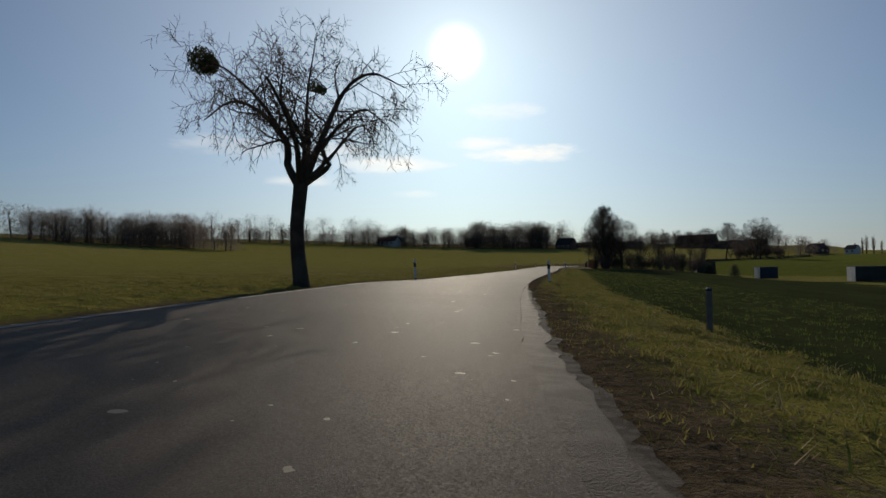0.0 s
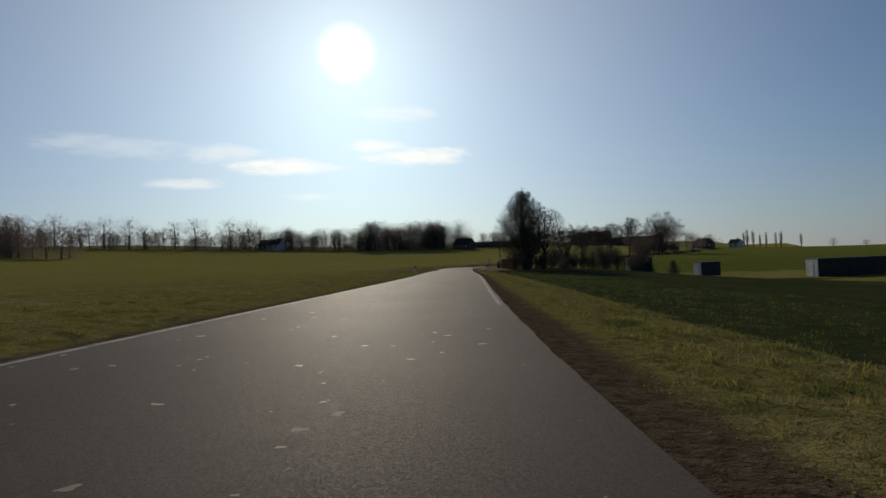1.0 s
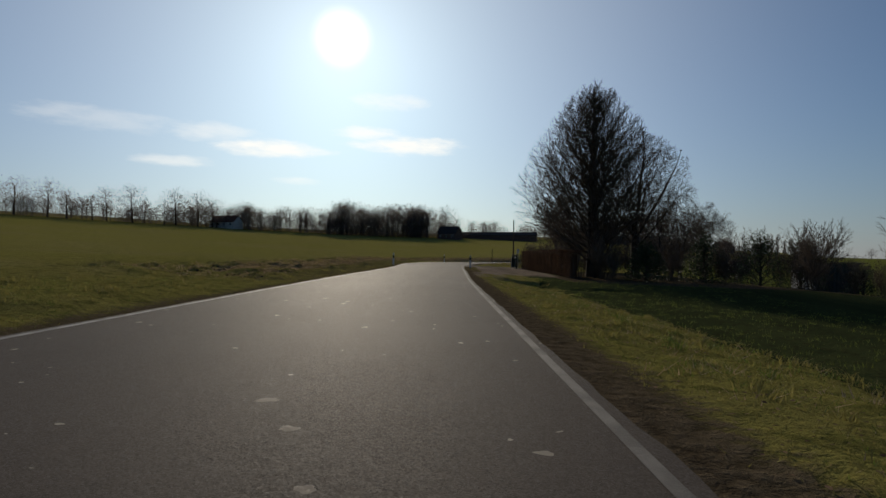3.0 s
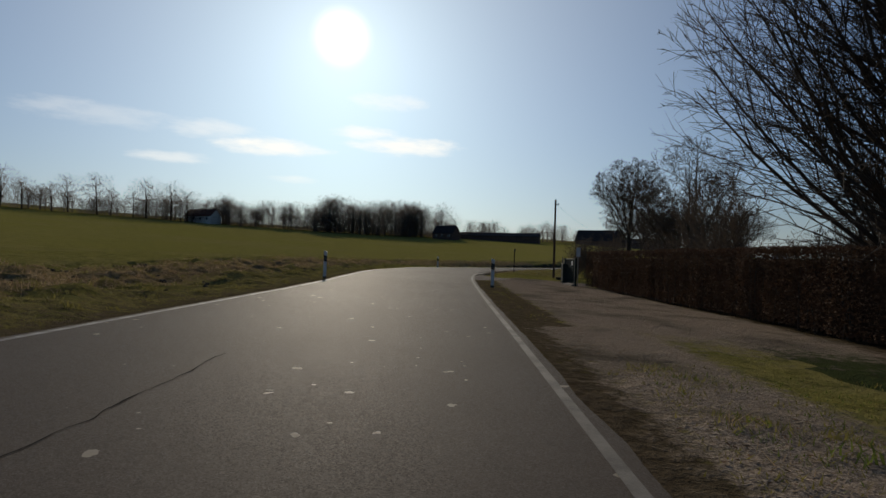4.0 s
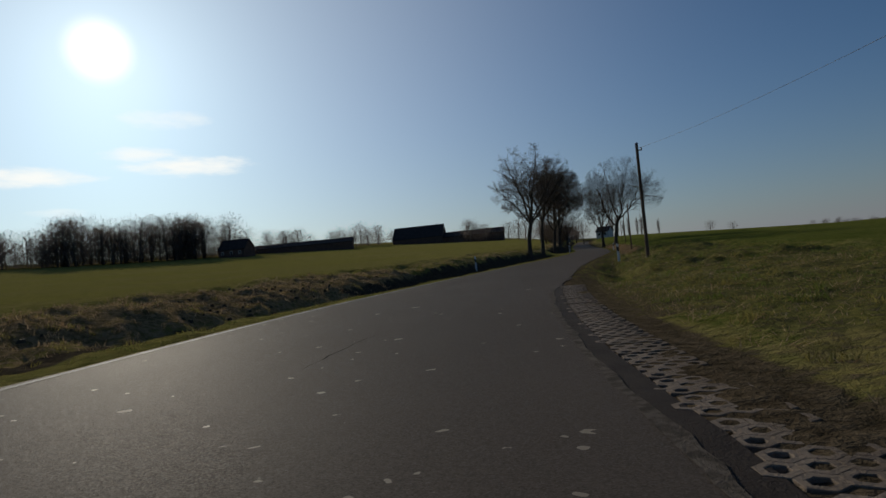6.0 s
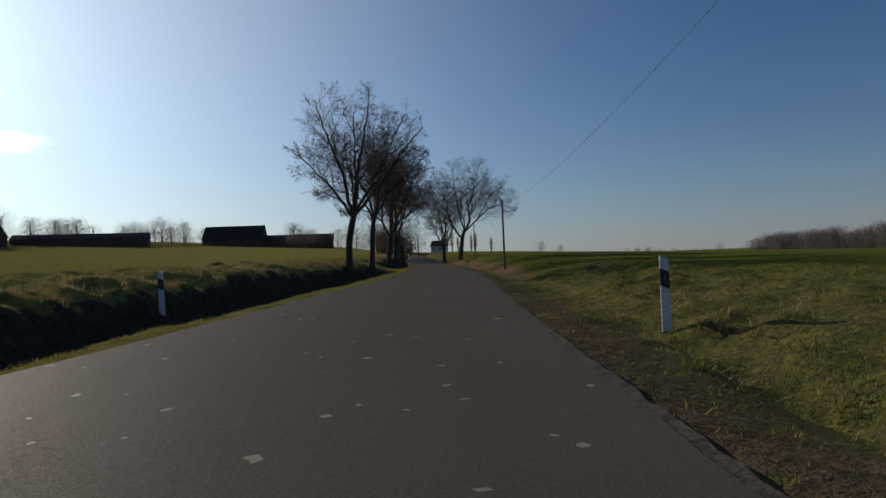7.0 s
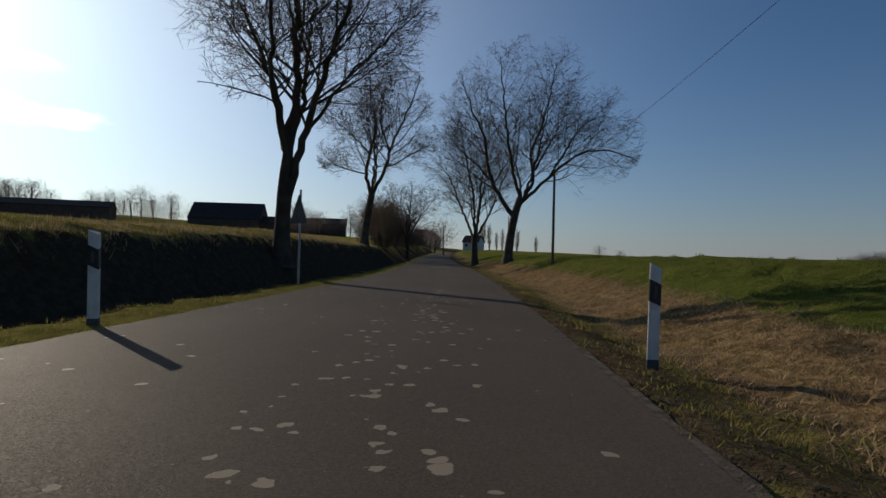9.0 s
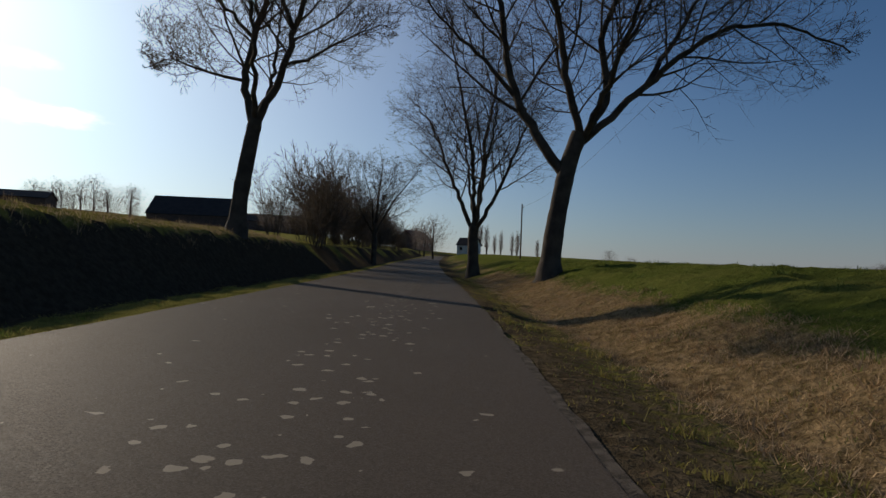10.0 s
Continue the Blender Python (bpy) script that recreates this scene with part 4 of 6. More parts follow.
def limb_tree(x, y, girth, trunk, limbs, S, seed, label, crown):
    """A tree whose trunk and main limbs follow given bends (right, ahead, up); crown: middle right, ahead, lowest, top, half width."""
    rng = random.Random(seed)
    e = thing("roadside_tree", x, y, gz(x, y) - .06, 0, label, "tree", "roadside trees")
    thick, thin = Limbs(), Limbs()

    def spot(q):
        return RIGHT * q[0] + AHEAD * q[1] + Vector((0, 0, q[2]))
    c = RIGHT * crown[0] + AHEAD * crown[1]
    S = dict(S, env=(c.x, c.y, (crown[2] + crown[3]) / 2, crown[4], (crown[3] - crown[2]) / 2))
    line = [Vector(v) for v in catmull([tuple(spot(q)) for q in trunk], .3)]
    n = len(line)
    radii = [girth * (1 + .45 * max(0, 1 - i / 2.5)) * (1 - .22 * i / n) * (1 + .05 * rng.uniform(-1, 1)) for i in range(n)]
    thick.tube([Vector((0, 0, -.12))] + line, [girth * 1.7] + radii, 11)
    for bend, r in limbs:
        line = [Vector(v) for v in catmull([tuple(spot(q)) for q in bend], .35)]
        n = len(line)
        for i in range(2, n):
            line[i] += Vector((rng.gauss(0, .045), rng.gauss(0, .045), rng.gauss(0, .03)))
        radii = [r * (1 - .86 * i / n) for i in range(n)]
        dirs = [(line[min(i + 1, n - 1)] - line[max(i - 1, 0)]).normalized() for i in range(n)]
        thick.tube(line, radii, 7)
        sprout(rng, thick, thin, line, radii, dirs, n * .35, 1, S)
    raw("trunk", thick.v, thick.f, M_BARK, e, smooth=True)
    raw("crown", thin.v, thin.f, M_TWIG, e)
    return e


SPREAD = dict(VASE, n=[5, 16, 8, 5, 3], up=[.0, .035, .06, .06, .05, .03], wob=[.03, .08, .11, .12, .14, .16], sides=(9, 6, 5, 3, 2, 2, 2), ang=[27, 46, 44, 42, 42], len=[2.3, .52, .58, .62, .75], short=[.0, .42, .3, .25, .25], min=.0105, ragged=.55)
SPREAD["from"] = [.8, .22, .15, .2, .2]
limb_tree(32.2, 110.85, .22, [(0, 0, 0), (.05, 0, 2.0), (.35, 0, 3.5), (.45, 0, 4.0)],
          [([(.3, 0, 3.5), (-.8, .3, 5.2), (-1.9, .6, 6.4), (-3.3, .6, 7.8)], .10), ([(.3, 0, 3.8), (-.15, -.5, 6), (-.8, -.9, 7.9), (-1.5, -1.0, 10.2)], .12),
           ([(.45, 0, 3.9), (.7, .5, 6.4), (1.15, .9, 9), (1.5, 1.0, 11.4)], .13), ([(.4, 0, 3.6), (2.0, -.4, 5.3), (3.3, -.9, 7), (4.7, -1.2, 8.5)], .11),
           ([(.5, 0, 3.9), (1.7, .9, 6), (2.7, 1.6, 8.2), (3.4, 2.0, 9.8)], .10), ([(.4, 0, 3.8), (.2, 1.4, 5.6), (-.3, 2.6, 7.6), (-.4, 3.2, 9.2)], .09), ([(.4, 0, 3.8), (.7, -1.4, 5.6), (.9, -2.6, 7.4), (.9, -3.2, 9)], .09)],
          dict(SPREAD, n=[5, 12, 6, 4, 3]), 11, "bare roadside tree with a strong side limb and dark bark", (.6, 0, 3.6, 11.9, 4.4))
limb_tree(38.8, 120.55, .22, [(0, 0, 0), (.1, 0, 1.8), (.2, 0, 3.4), (.4, 0, 4.4)],
          [([(.25, 0, 4.0), (-.3, .3, 5.2), (-1.4, .5, 6.1), (-3.2, .5, 6.6), (-4.1, .3, 6.1)], .09), ([(.35, 0, 4.2), (-.3, -.5, 6.4), (-1.6, -.9, 7.9), (-2.9, -1.0, 9.2)], .11),
           ([(.4, 0, 4.3), (.8, .3, 6.7), (1.2, .6, 8.9), (1.5, .6, 11.2)], .13), ([(.4, 0, 4.2), (1.6, -.4, 6), (3.2, -.9, 7.5), (4.5, -1.2, 8.7)], .10),
           ([(.4, 0, 4.2), (.3, 1.5, 6.2), (.0, 2.6, 8), (.2, 3.2, 9.6)], .09), ([(.4, 0, 4.2), (.9, -1.4, 6), (1.2, -2.6, 7.6), (1.2, -3.2, 9.2)], .09)],
          SPREAD, 5, BARE, (.2, 0, 3.4, 11.9, 5.2))
limb_tree(46.13, 130.87, .25, [(0, 0, 0), (.1, 0, 1.8), (.28, 0, 3.4), (.42, 0, 3.8)],
          [([(.25, 0, 3.4), (-.4, .2, 4.7), (-.45, .4, 6.4), (-.4, .5, 8.3), (-.6, .5, 11.2)], .13), ([(-.35, .15, 4.8), (-1.3, .2, 5.7), (-3.0, .3, 6.4), (-4.5, .3, 5.9)], .07),
           ([(.35, 0, 3.6), (.45, -.4, 5.8), (.7, -.7, 8), (.9, -.8, 10.9)], .12), ([(.42, 0, 3.7), (1.1, .3, 5.5), (1.9, .6, 7.5), (2.6, .7, 8.9), (3.2, .7, 10.5)], .13),
           ([(.4, 0, 3.7), (.4, 1.5, 5.8), (.2, 2.6, 7.8), (.1, 3.0, 9.6)], .09), ([(.4, 0, 3.7), (.6, -1.5, 5.6), (.8, -2.6, 7.4), (.9, -3.0, 9.4)], .09), ([(1.2, .3, 5.7), (2.6, .2, 6.9), (4.0, .2, 7.6)], .06)],
          SPREAD, 23, BARE, (0, 0, 3.2, 12.2, 5.2))
limb_tree(53.68, 142.5, .29, [(0, 0, 0), (0, 0, 1.2), (.05, 0, 2.3), (.08, 0, 2.8)],
          [([(.0, 0, 2.4), (.15, .1, 4.5), (.3, .2, 6.2), (.2, .3, 9), (.4, .3, 12.4)], .20), ([(.15, 0, 2.2), (.65, -.1, 4.1), (1.0, -.2, 5.2), (1.6, -.3, 7), (2.4, -.4, 9.4), (2.9, -.4, 11.8)], .15),
           ([(.0, 0, 3.8), (-.5, .2, 6), (-1.4, .4, 8), (-2.6, .5, 10.4)], .11), ([(.1, .1, 3.6), (.3, 1.2, 6), (.2, 2.2, 8.6), (.3, 2.8, 11)], .11), ([(.1, -.1, 3.6), (-.1, -1.2, 6), (.2, -2.2, 8.6), (.2, -2.8, 10.6)], .11),
           ([(.7, -.1, 4.3), (2.0, .2, 6.3), (3.4, .4, 7.8), (4.4, .4, 8.6)], .07)],
          SPREAD, 31, "bare roadside tree with two thick stems from a short trunk", (.4, 0, 4.0, 13.2, 4.8))
limb_tree(67.6, 167.6, .32, [(0, 0, 0), (.12, 0, 1.6), (.35, 0, 3.2), (.5, 0, 4.1), (.55, 0, 4.4)],
          [([(.45, 0, 4.2), (.0, .2, 5.9), (.3, .4, 7.9), (.6, .5, 9.9), (.1, .6, 12.4), (0, .6, 14.6)], .17), ([(.6, 0, 4.3), (1.6, -.2, 6.4), (2.1, -.4, 8.2), (3.0, -.6, 10.2), (3.9, -.7, 12.4), (4.2, -.7, 13.8)], .16),
           ([(1.6, -.2, 6.4), (3.0, .3, 7.2), (4.6, .6, 8.2), (5.4, .7, 8.3)], .07), ([(.0, .2, 5.9), (-1.5, .3, 6.2), (-3.0, .4, 6.7), (-4.0, .4, 6.3)], .07), ([(.2, .4, 7.6), (-1.2, .2, 9), (-2.6, .1, 10.2), (-3.4, 0, 11.2)], .08),
           ([(.5, 0, 4.3), (.6, 1.5, 6.4), (.4, 2.7, 8.8), (.3, 3.3, 11.2)], .11), ([(.5, 0, 4.3), (.9, -1.5, 6.4), (1.0, -2.8, 8.8), (1.0, -3.4, 11)], .11), ([(1.9, -.4, 7.8), (1.3, -1, 9.8), (1.4, -1.4, 12), (1.8, -1.4, 14.2)], .09)],
          SPREAD, 8, "bare roadside tree with a thick knobbly trunk on the bank", (.5, 0, 4.4, 15.4, 5.6))
tree("roadside_tree", 86.5, 196.0, 12.5, 0.27, VASE, 77, BARE, trunk_len=3.0, group="roadside trees", env=(0, 0, 2.6, 4.6),
     limbs=[(2.9, .05, .1, 1, 9, .16), (2.9, -.5, .2, 1, 8, .11), (2.9, .5, -.1, 1, 8, .12), (2.9, .1, .6, 1, 7, .1), (2.9, -.1, -.6, 1, 7, .1)])
limb_tree(76.7, 160.4, .36, [(0, 0, 0), (.06, 0, 1.0), (.2, 0, 2.2), (.52, 0, 4.0), (.9, 0, 5.2)],
          [([(.4, 0, 3.7), (-.4, .2, 4.9), (-1.3, .5, 6.5), (-1.8, .7, 8.4), (-2.0, .8, 10), (-2.9, .9, 12), (-3.9, .9, 14.6)], .20), ([(1.0, 0, 4.9), (.3, -.5, 6.8), (-.2, -.9, 9.6), (-.6, -1.1, 12.2), (-1.0, -1.2, 16.0)], .15),
           ([(1.1, 0, 5.1), (1.9, .4, 6.8), (1.75, .8, 8.8), (2.5, 1.1, 11), (3.2, 1.3, 13.6), (3.7, 1.3, 16.4)], .16), ([(1.0, 0, 4.9), (3.0, -.3, 6.8), (4.4, -.5, 8.1), (6.0, -.6, 8.9), (8.0, -.6, 8.9), (9.9, -.5, 8.2)], .15),
           ([(3.1, -.3, 6.9), (4.6, .4, 9.4), (5.7, .8, 11.1), (7.2, 1.0, 12), (8.2, 1.0, 11.9)], .11), ([(-1.4, .5, 6.6), (-2.8, .2, 8), (-4.2, .0, 9.2), (-5.2, 0, 10.4)], .09),
           ([(.9, 0, 4.7), (1.0, 1.9, 6.8), (.6, 3.6, 9), (.6, 4.6, 11.4)], .12), ([(1.0, 0, 4.9), (1.6, -2.0, 7), (2.0, -3.6, 9.2), (2.4, -4.4, 11.4)], .12), ([(1.8, .5, 7.2), (3.2, 1.6, 9.6), (4.4, 2.4, 11.8), (4.9, 2.6, 13.6)], .10)],
          dict(SPREAD, n=[5, 17, 8, 5, 3]), 43, "broad bare roadside tree with one long side limb", (2.2, 0, 4.0, 17.8, 8.4))
limb_tree(82.7, 173.8, .36, [(0, 0, 0), (-.05, 0, 1.4), (-.1, 0, 2.7), (0, 0, 3.2)],
          [([(-.1, 0, 2.8), (-1.6, .2, 6.2), (-2.8, .4, 9.1), (-4.2, .5, 10.8)], .15), ([(-.05, 0, 3.0), (-.15, -.4, 4.8), (-.5, -.8, 8.3), (-1.4, -1.0, 12), (-1.8, -1, 14.8)], .15), ([(0, 0, 3.1), (.3, .4, 6), (.5, .7, 8.7), (1.1, .9, 12.6), (1.2, .9, 15.4)], .15),
           ([(.0, 0, 2.9), (1.5, -.2, 5.8), (2.6, -.4, 8.7), (3.6, -.5, 11.4)], .14), ([(0, 0, 3), (-.4, 1.6, 6), (-.8, 3, 9), (-.6, 3.8, 11.4)], .11), ([(0, 0, 3), (.4, -1.6, 6), (.8, -3, 9), (.6, -3.8, 11.4)], .11)],
          dict(SPREAD, n=[5, 17, 8, 5, 3]), 62, BARE, (-.2, 0, 3.2, 16.4, 6.0))

# the old apple tree with mistletoe: twisted limbs that fan out, hanging twigs
apple = thing("apple_tree", -5.99, -84.5, gz(-5.99, -84.5) - .06, 0, "gnarled bare apple tree with drooping twigs and mistletoe", "tree")
rng = random.Random(19)
thick, thin = Limbs(), Limbs()
thick.tube([Vector(v) for v in ((0, 0, -.1), (-.02, 0, .3), (-.11, .02, 1.0), (-.13, 0, 1.8), (-.05, 0, 2.5), (.0, 0, 2.95), (.02, 0, 3.2))], [.27, .225, .205, .195, .20, .205, .13], 11)
BENDS = [([(-.05, 0, 2.9), (-.45, .1, 3.6), (-.5, .2, 4.2), (-1.4, .3, 5.2), (-2.4, .4, 5.6), (-3.3, .4, 5.1)], .13), ([(0, 0, 2.95), (.2, -.2, 4.1), (-.35, -.4, 5.2), (-.2, -.6, 6.3)], .10),
         ([(.08, 0, 2.95), (.5, .1, 4.0), (1.2, .3, 5.6), (2.0, .4, 6.1), (3.0, .3, 5.6)], .12), ([(.1, 0, 2.95), (.95, -.2, 3.45), (.8, -.4, 3.9), (2.0, -.6, 4.8), (2.8, -.8, 4.3)], .09),
         ([(.2, -.1, 4.1), (.25, 0, 5.7), (.5, .1, 7.3)], .06), ([(0, .05, 2.95), (-.2, 1.0, 4.1), (-.6, 1.9, 5.3), (-1.0, 2.8, 5.2)], .10), ([(0, -.05, 2.95), (.3, -1.0, 4.1), (.1, -2.0, 5.3), (.4, -2.8, 5.1)], .10),
         ([(.05, .05, 2.95), (.5, 1.0, 3.9), (1.0, 2.0, 5.0), (1.1, 2.9, 5.0), (1.1, 3.4, 4.6)], .08),
         ([(-.5, .2, 4.2), (-.9, -.5, 5.2), (-1.9, -.8, 6.2), (-2.7, -.7, 6.4)], .07)]
for bend, r in BENDS:
    line = [Vector(v) for v in catmull(bend, .22)]
    n = len(line)
    radii = [r * (1 - .93 * i / n) for i in range(n)]
    dirs = [(line[min(i + 1, n - 1)] - line[max(i - 1, 0)]).normalized() for i in range(n)]
    thick.tube(line, radii, 7)
    sprout(rng, thick, thin, line, radii, dirs, 3.4, 1, APPLE)
raw("trunk", thick.v, thick.f, M_BARK, apple, smooth=True)
raw("crown", thin.v, thin.f, M_TWIG, apple)
rng = random.Random(4)
for c, r in ((Vector((-2.65, -.7, 6.5)), 0.40), (Vector((.45, 0, 5.75)), 0.21)):
    leaf_cloud(rng, [(c * 1, r), (c + Vector((.16, .1, -.1)), r * .7)], 0.036, int(10500 * r * r), M_MISTLE, "mistletoe", apple, "round green mistletoe clump")

# the pointed tree at the farm garden and its neighbours
pt = thing("pointed_tree", 8.6, 14.2, gz(8.6, 14.2) - .06, 0, "dense bare egg-shaped tree with upswept branches", "tree")
rng = random.Random(3)
thick, thin = Limbs(), Limbs()
thick.tube([Vector((0, 0, -.1)), Vector((0, 0, .2)), Vector((.02, 0, 2)), Vector((-.03, .03, 5)), Vector((.02, 0, 8.5)), Vector((0, 0, 11.8))], [.52, .43, .38, .30, .16, .02], 10)


def egg(q, d):
    """Reach inside an egg-shaped outline with a pointed top."""
    s = .0
    while s < 9:
        s += .2
        v = q + d * s
        if math.hypot(v.x, v.y) > 5.1 * float(np.interp(v.z, [0, 1.2, 3.4, 5.2, 7.6, 9.6, 11.2, 12.4], [.5, .8, 1, .98, .78, .52, .25, .02])):
            break
    return s


EGG = dict(CONE, n=[90, 11, 5, 3], ang=[66, 30, 32, 36], len=[.6, .5, .55, .7], min=.0085, env=egg)
for i in range(135):
    z = .7 + 9.8 * ((i + rng.random()) / 135) ** 1.1
    a = i * 2.4 + rng.uniform(-.3, .3)
    tilt = radians(rng.uniform(44, 76) * (1 - .38 * z / 12))
    d = Vector((math.cos(a) * math.sin(tilt), math.sin(a) * math.sin(tilt), math.cos(tilt)))
    q = Vector((0, 0, z))
    grow(rng, thick, thin, q, d, egg(q, d) * rng.uniform(.68, 1.0), .02 + .045 * (1 - z / 12), 1, EGG)
raw("trunk", thick.v, thick.f, M_BARK, pt, smooth=True)
raw("crown", thin.v, thin.f, M_TWIG, pt)
tree("garden_tree", 11.7, 32.8, 7.6, 0.15, dict(BROAD, n=[5, 13, 7, 4, 3]), 91, "dense bare garden tree with many upright stems behind the hedge", trunk_len=.7, group="garden trees", env=(0, 0, .6, 3.0),
     limbs=[(.5, .1, .1, 1, 7, .09), (.5, -.35, .1, 1, 6, .08), (.5, .35, .2, 1, 6, .08), (.6, .1, .5, 1, 6, .08), (.6, -.1, -.5, 1, 6, .08), (.6, -.5, .4, 1, 5, .07), (.6, -.55, -.5, 1, 5, .07), (.6, .5, -.5, 1, 5, .07)])
tree("garden_tree", 11.9, 16.4, 9.6, .30, dict(BROAD, n=[5, 12, 6, 4, 3]), 58, "bare garden tree with several upright limbs behind the hedge", trunk_len=2.8, group="garden trees", env=(0, 0, 1.6, 3.7),
     limbs=[(2.7, .05, .1, 1, 8, .15), (2.6, -.45, .1, 1, 7, .12), (2.6, .5, .1, 1, 7, .12), (2.7, .1, .6, 1, 6, .1), (2.7, -.1, -.5, 1, 6, .1), (2.2, -.9, -.2, .8, 5, .08), (2.0, .9, -.2, .8, 5, .08)])
tree("garden_tree", 11.2, 40.2, 7.7, 0.14, dict(ASH, ang=[24, 34, 36, 38, 40], ragged=.6), 17, "slender bare garden tree behind the gate", trunk_len=3.0, group="garden trees", env=(0, 0, 2.4, 2.6),
     limbs=[(2.9, .02, .1, 1, 5, .09), (2.8, -.5, .1, 1, 4.5, .06), (2.8, .45, .1, 1, 4.5, .06), (2.9, .1, .5, 1, 4.5, .06), (2.9, -.1, -.5, 1, 4.5, .06), (2.5, -.8, -.2, 1, 3.5, .045), (2.5, .8, .2, 1, 3.5, .045)])
tree("garden_tree", 16.5, 25.0, 7.6, 0.17, dict(BROAD, n=[5, 11, 6, 4, 2]), 29, "bare garden tree behind the hedge", trunk_len=2.2, group="garden trees")
tree("garden_tree", 21.0, 32.0, 8.5, 0.17, dict(BROAD, n=[5, 11, 6, 4, 2]), 39, "bare garden tree behind the hedge", trunk_len=2.4, group="garden trees")


def shrub_mesh(seed, h, stems, tilt=.4):
    rng = random.Random(seed)
    thick, thin = Limbs(), Limbs()
    for s in range(stems):
        a, q = rng.uniform(0, 6.28), rng.uniform(0, .35)
        d = Vector((math.cos(a) * rng.uniform(.1, 1) * tilt, math.sin(a) * rng.uniform(.1, 1) * tilt, 1)).normalized()
        grow(rng, thick, thin, Vector((q * math.cos(a), q * math.sin(a), -0.05)), d, h * rng.uniform(.6, .95), 0.013 * h / 2.5, 0, SHRUB)
    pair = []
    for nm, part_of in (("stem", thick), ("crown", thin)):
        me = bpy.data.meshes.new(nm)
        me.from_pydata(part_of.v, [], part_of.f)
        me.materials.append(M_TWIG)
        pair.append(me)
    return pair


def evergreen(x, y, h, w, seed):
    rng = random.Random(seed)
    e = thing("evergreen_bush", x, y, gz(x, y), 0, "dense dark evergreen bush in the farm garden", "bush", "evergreen bushes")
    st = Limbs()
    spots = []
    for i in range(34):
        z = h * (i + .5) / 34
        r = w * (1 - (z / h) ** 1.6) * .75 + .1
        a = i * 2.4
        c = Vector((r * math.cos(a), r * math.sin(a), z))
        spots.append((c, .34 * w + .12))
        st.tube([Vector((0, 0, max(0, z - .5))), c * .6 + Vector((0, 0, z * .4)), c], [.03, .02, .01], 4)
    st.tube([Vector((0, 0, -.1)), Vector((0, 0, h * .9))], [.09, .02], 6)
    raw("branchwork", st.v, st.f, M_BARK, e)
    leaf_cloud(rng, spots, .07, 90, M_LEAF_DARK, "foliage", e)
    return e


for x, y, h, w, sd in ((22.7, 16.5, 3.0, 1.5, 1), (14.5, 12.0, 2.4, 1.3, 2), (18.5, 13.5, 2.8, 1.5, 3), (27.5, 17.5, 2.0, 1.2, 4), (10.8, 11.0, 1.9, 1.1, 5), (33.0, 22.0, 2.2, 1.0, 6)):
    evergreen(x, y, h, w, sd)
SHRUBS = [shrub_mesh(*q) for q in ((1, 2.4, 12), (2, 3.2, 13), (3, 1.7, 11), (4, 3.3, 5, .1))]


def shrub(x, y, k, size=1.0, rz=0.0, name="bare_shrub", label="leafless brown shrub with thin stems", group=""):
    e = thing(name, x, y, gz(x, y), rz, label, "shrub", group)
    e.scale = (size, size, size)
    for me in SHRUBS[k]:
        o = new(me.name, me)
        o.parent = e
    return e


rng = random.Random(12)
for i in range(44):
    shrub(rng.uniform(7.6, 25), rng.uniform(7, 31), rng.randrange(3), rng.uniform(.7, 1.35), rng.uniform(0, 360), group="garden shrubs")
for i in range(9):
    shrub(rng.uniform(8.6, 11.0), rng.uniform(38, 44.5), 3, rng.uniform(.75, 1.05), rng.uniform(0, 360), "sapling", "slender upright leafless saplings behind the fence", "saplings by the fence")
for i in range(7):
    shrub(rng.uniform(9.0, 13.0), rng.uniform(44, 49), rng.choice((0, 2)), rng.uniform(.75, 1.05), rng.uniform(0, 360), group="shrubs by the fence")
for i in range(46):
    x, y, _ = along(rng.uniform(171, 245), -rng.uniform(2.4, 7.0))
    shrub(x, y, rng.choice((1, 1, 0)), rng.uniform(1.1, 1.75), rng.uniform(0, 360), label="dense leafless reddish-brown shrub on the bank", group="shrubs on the bank")


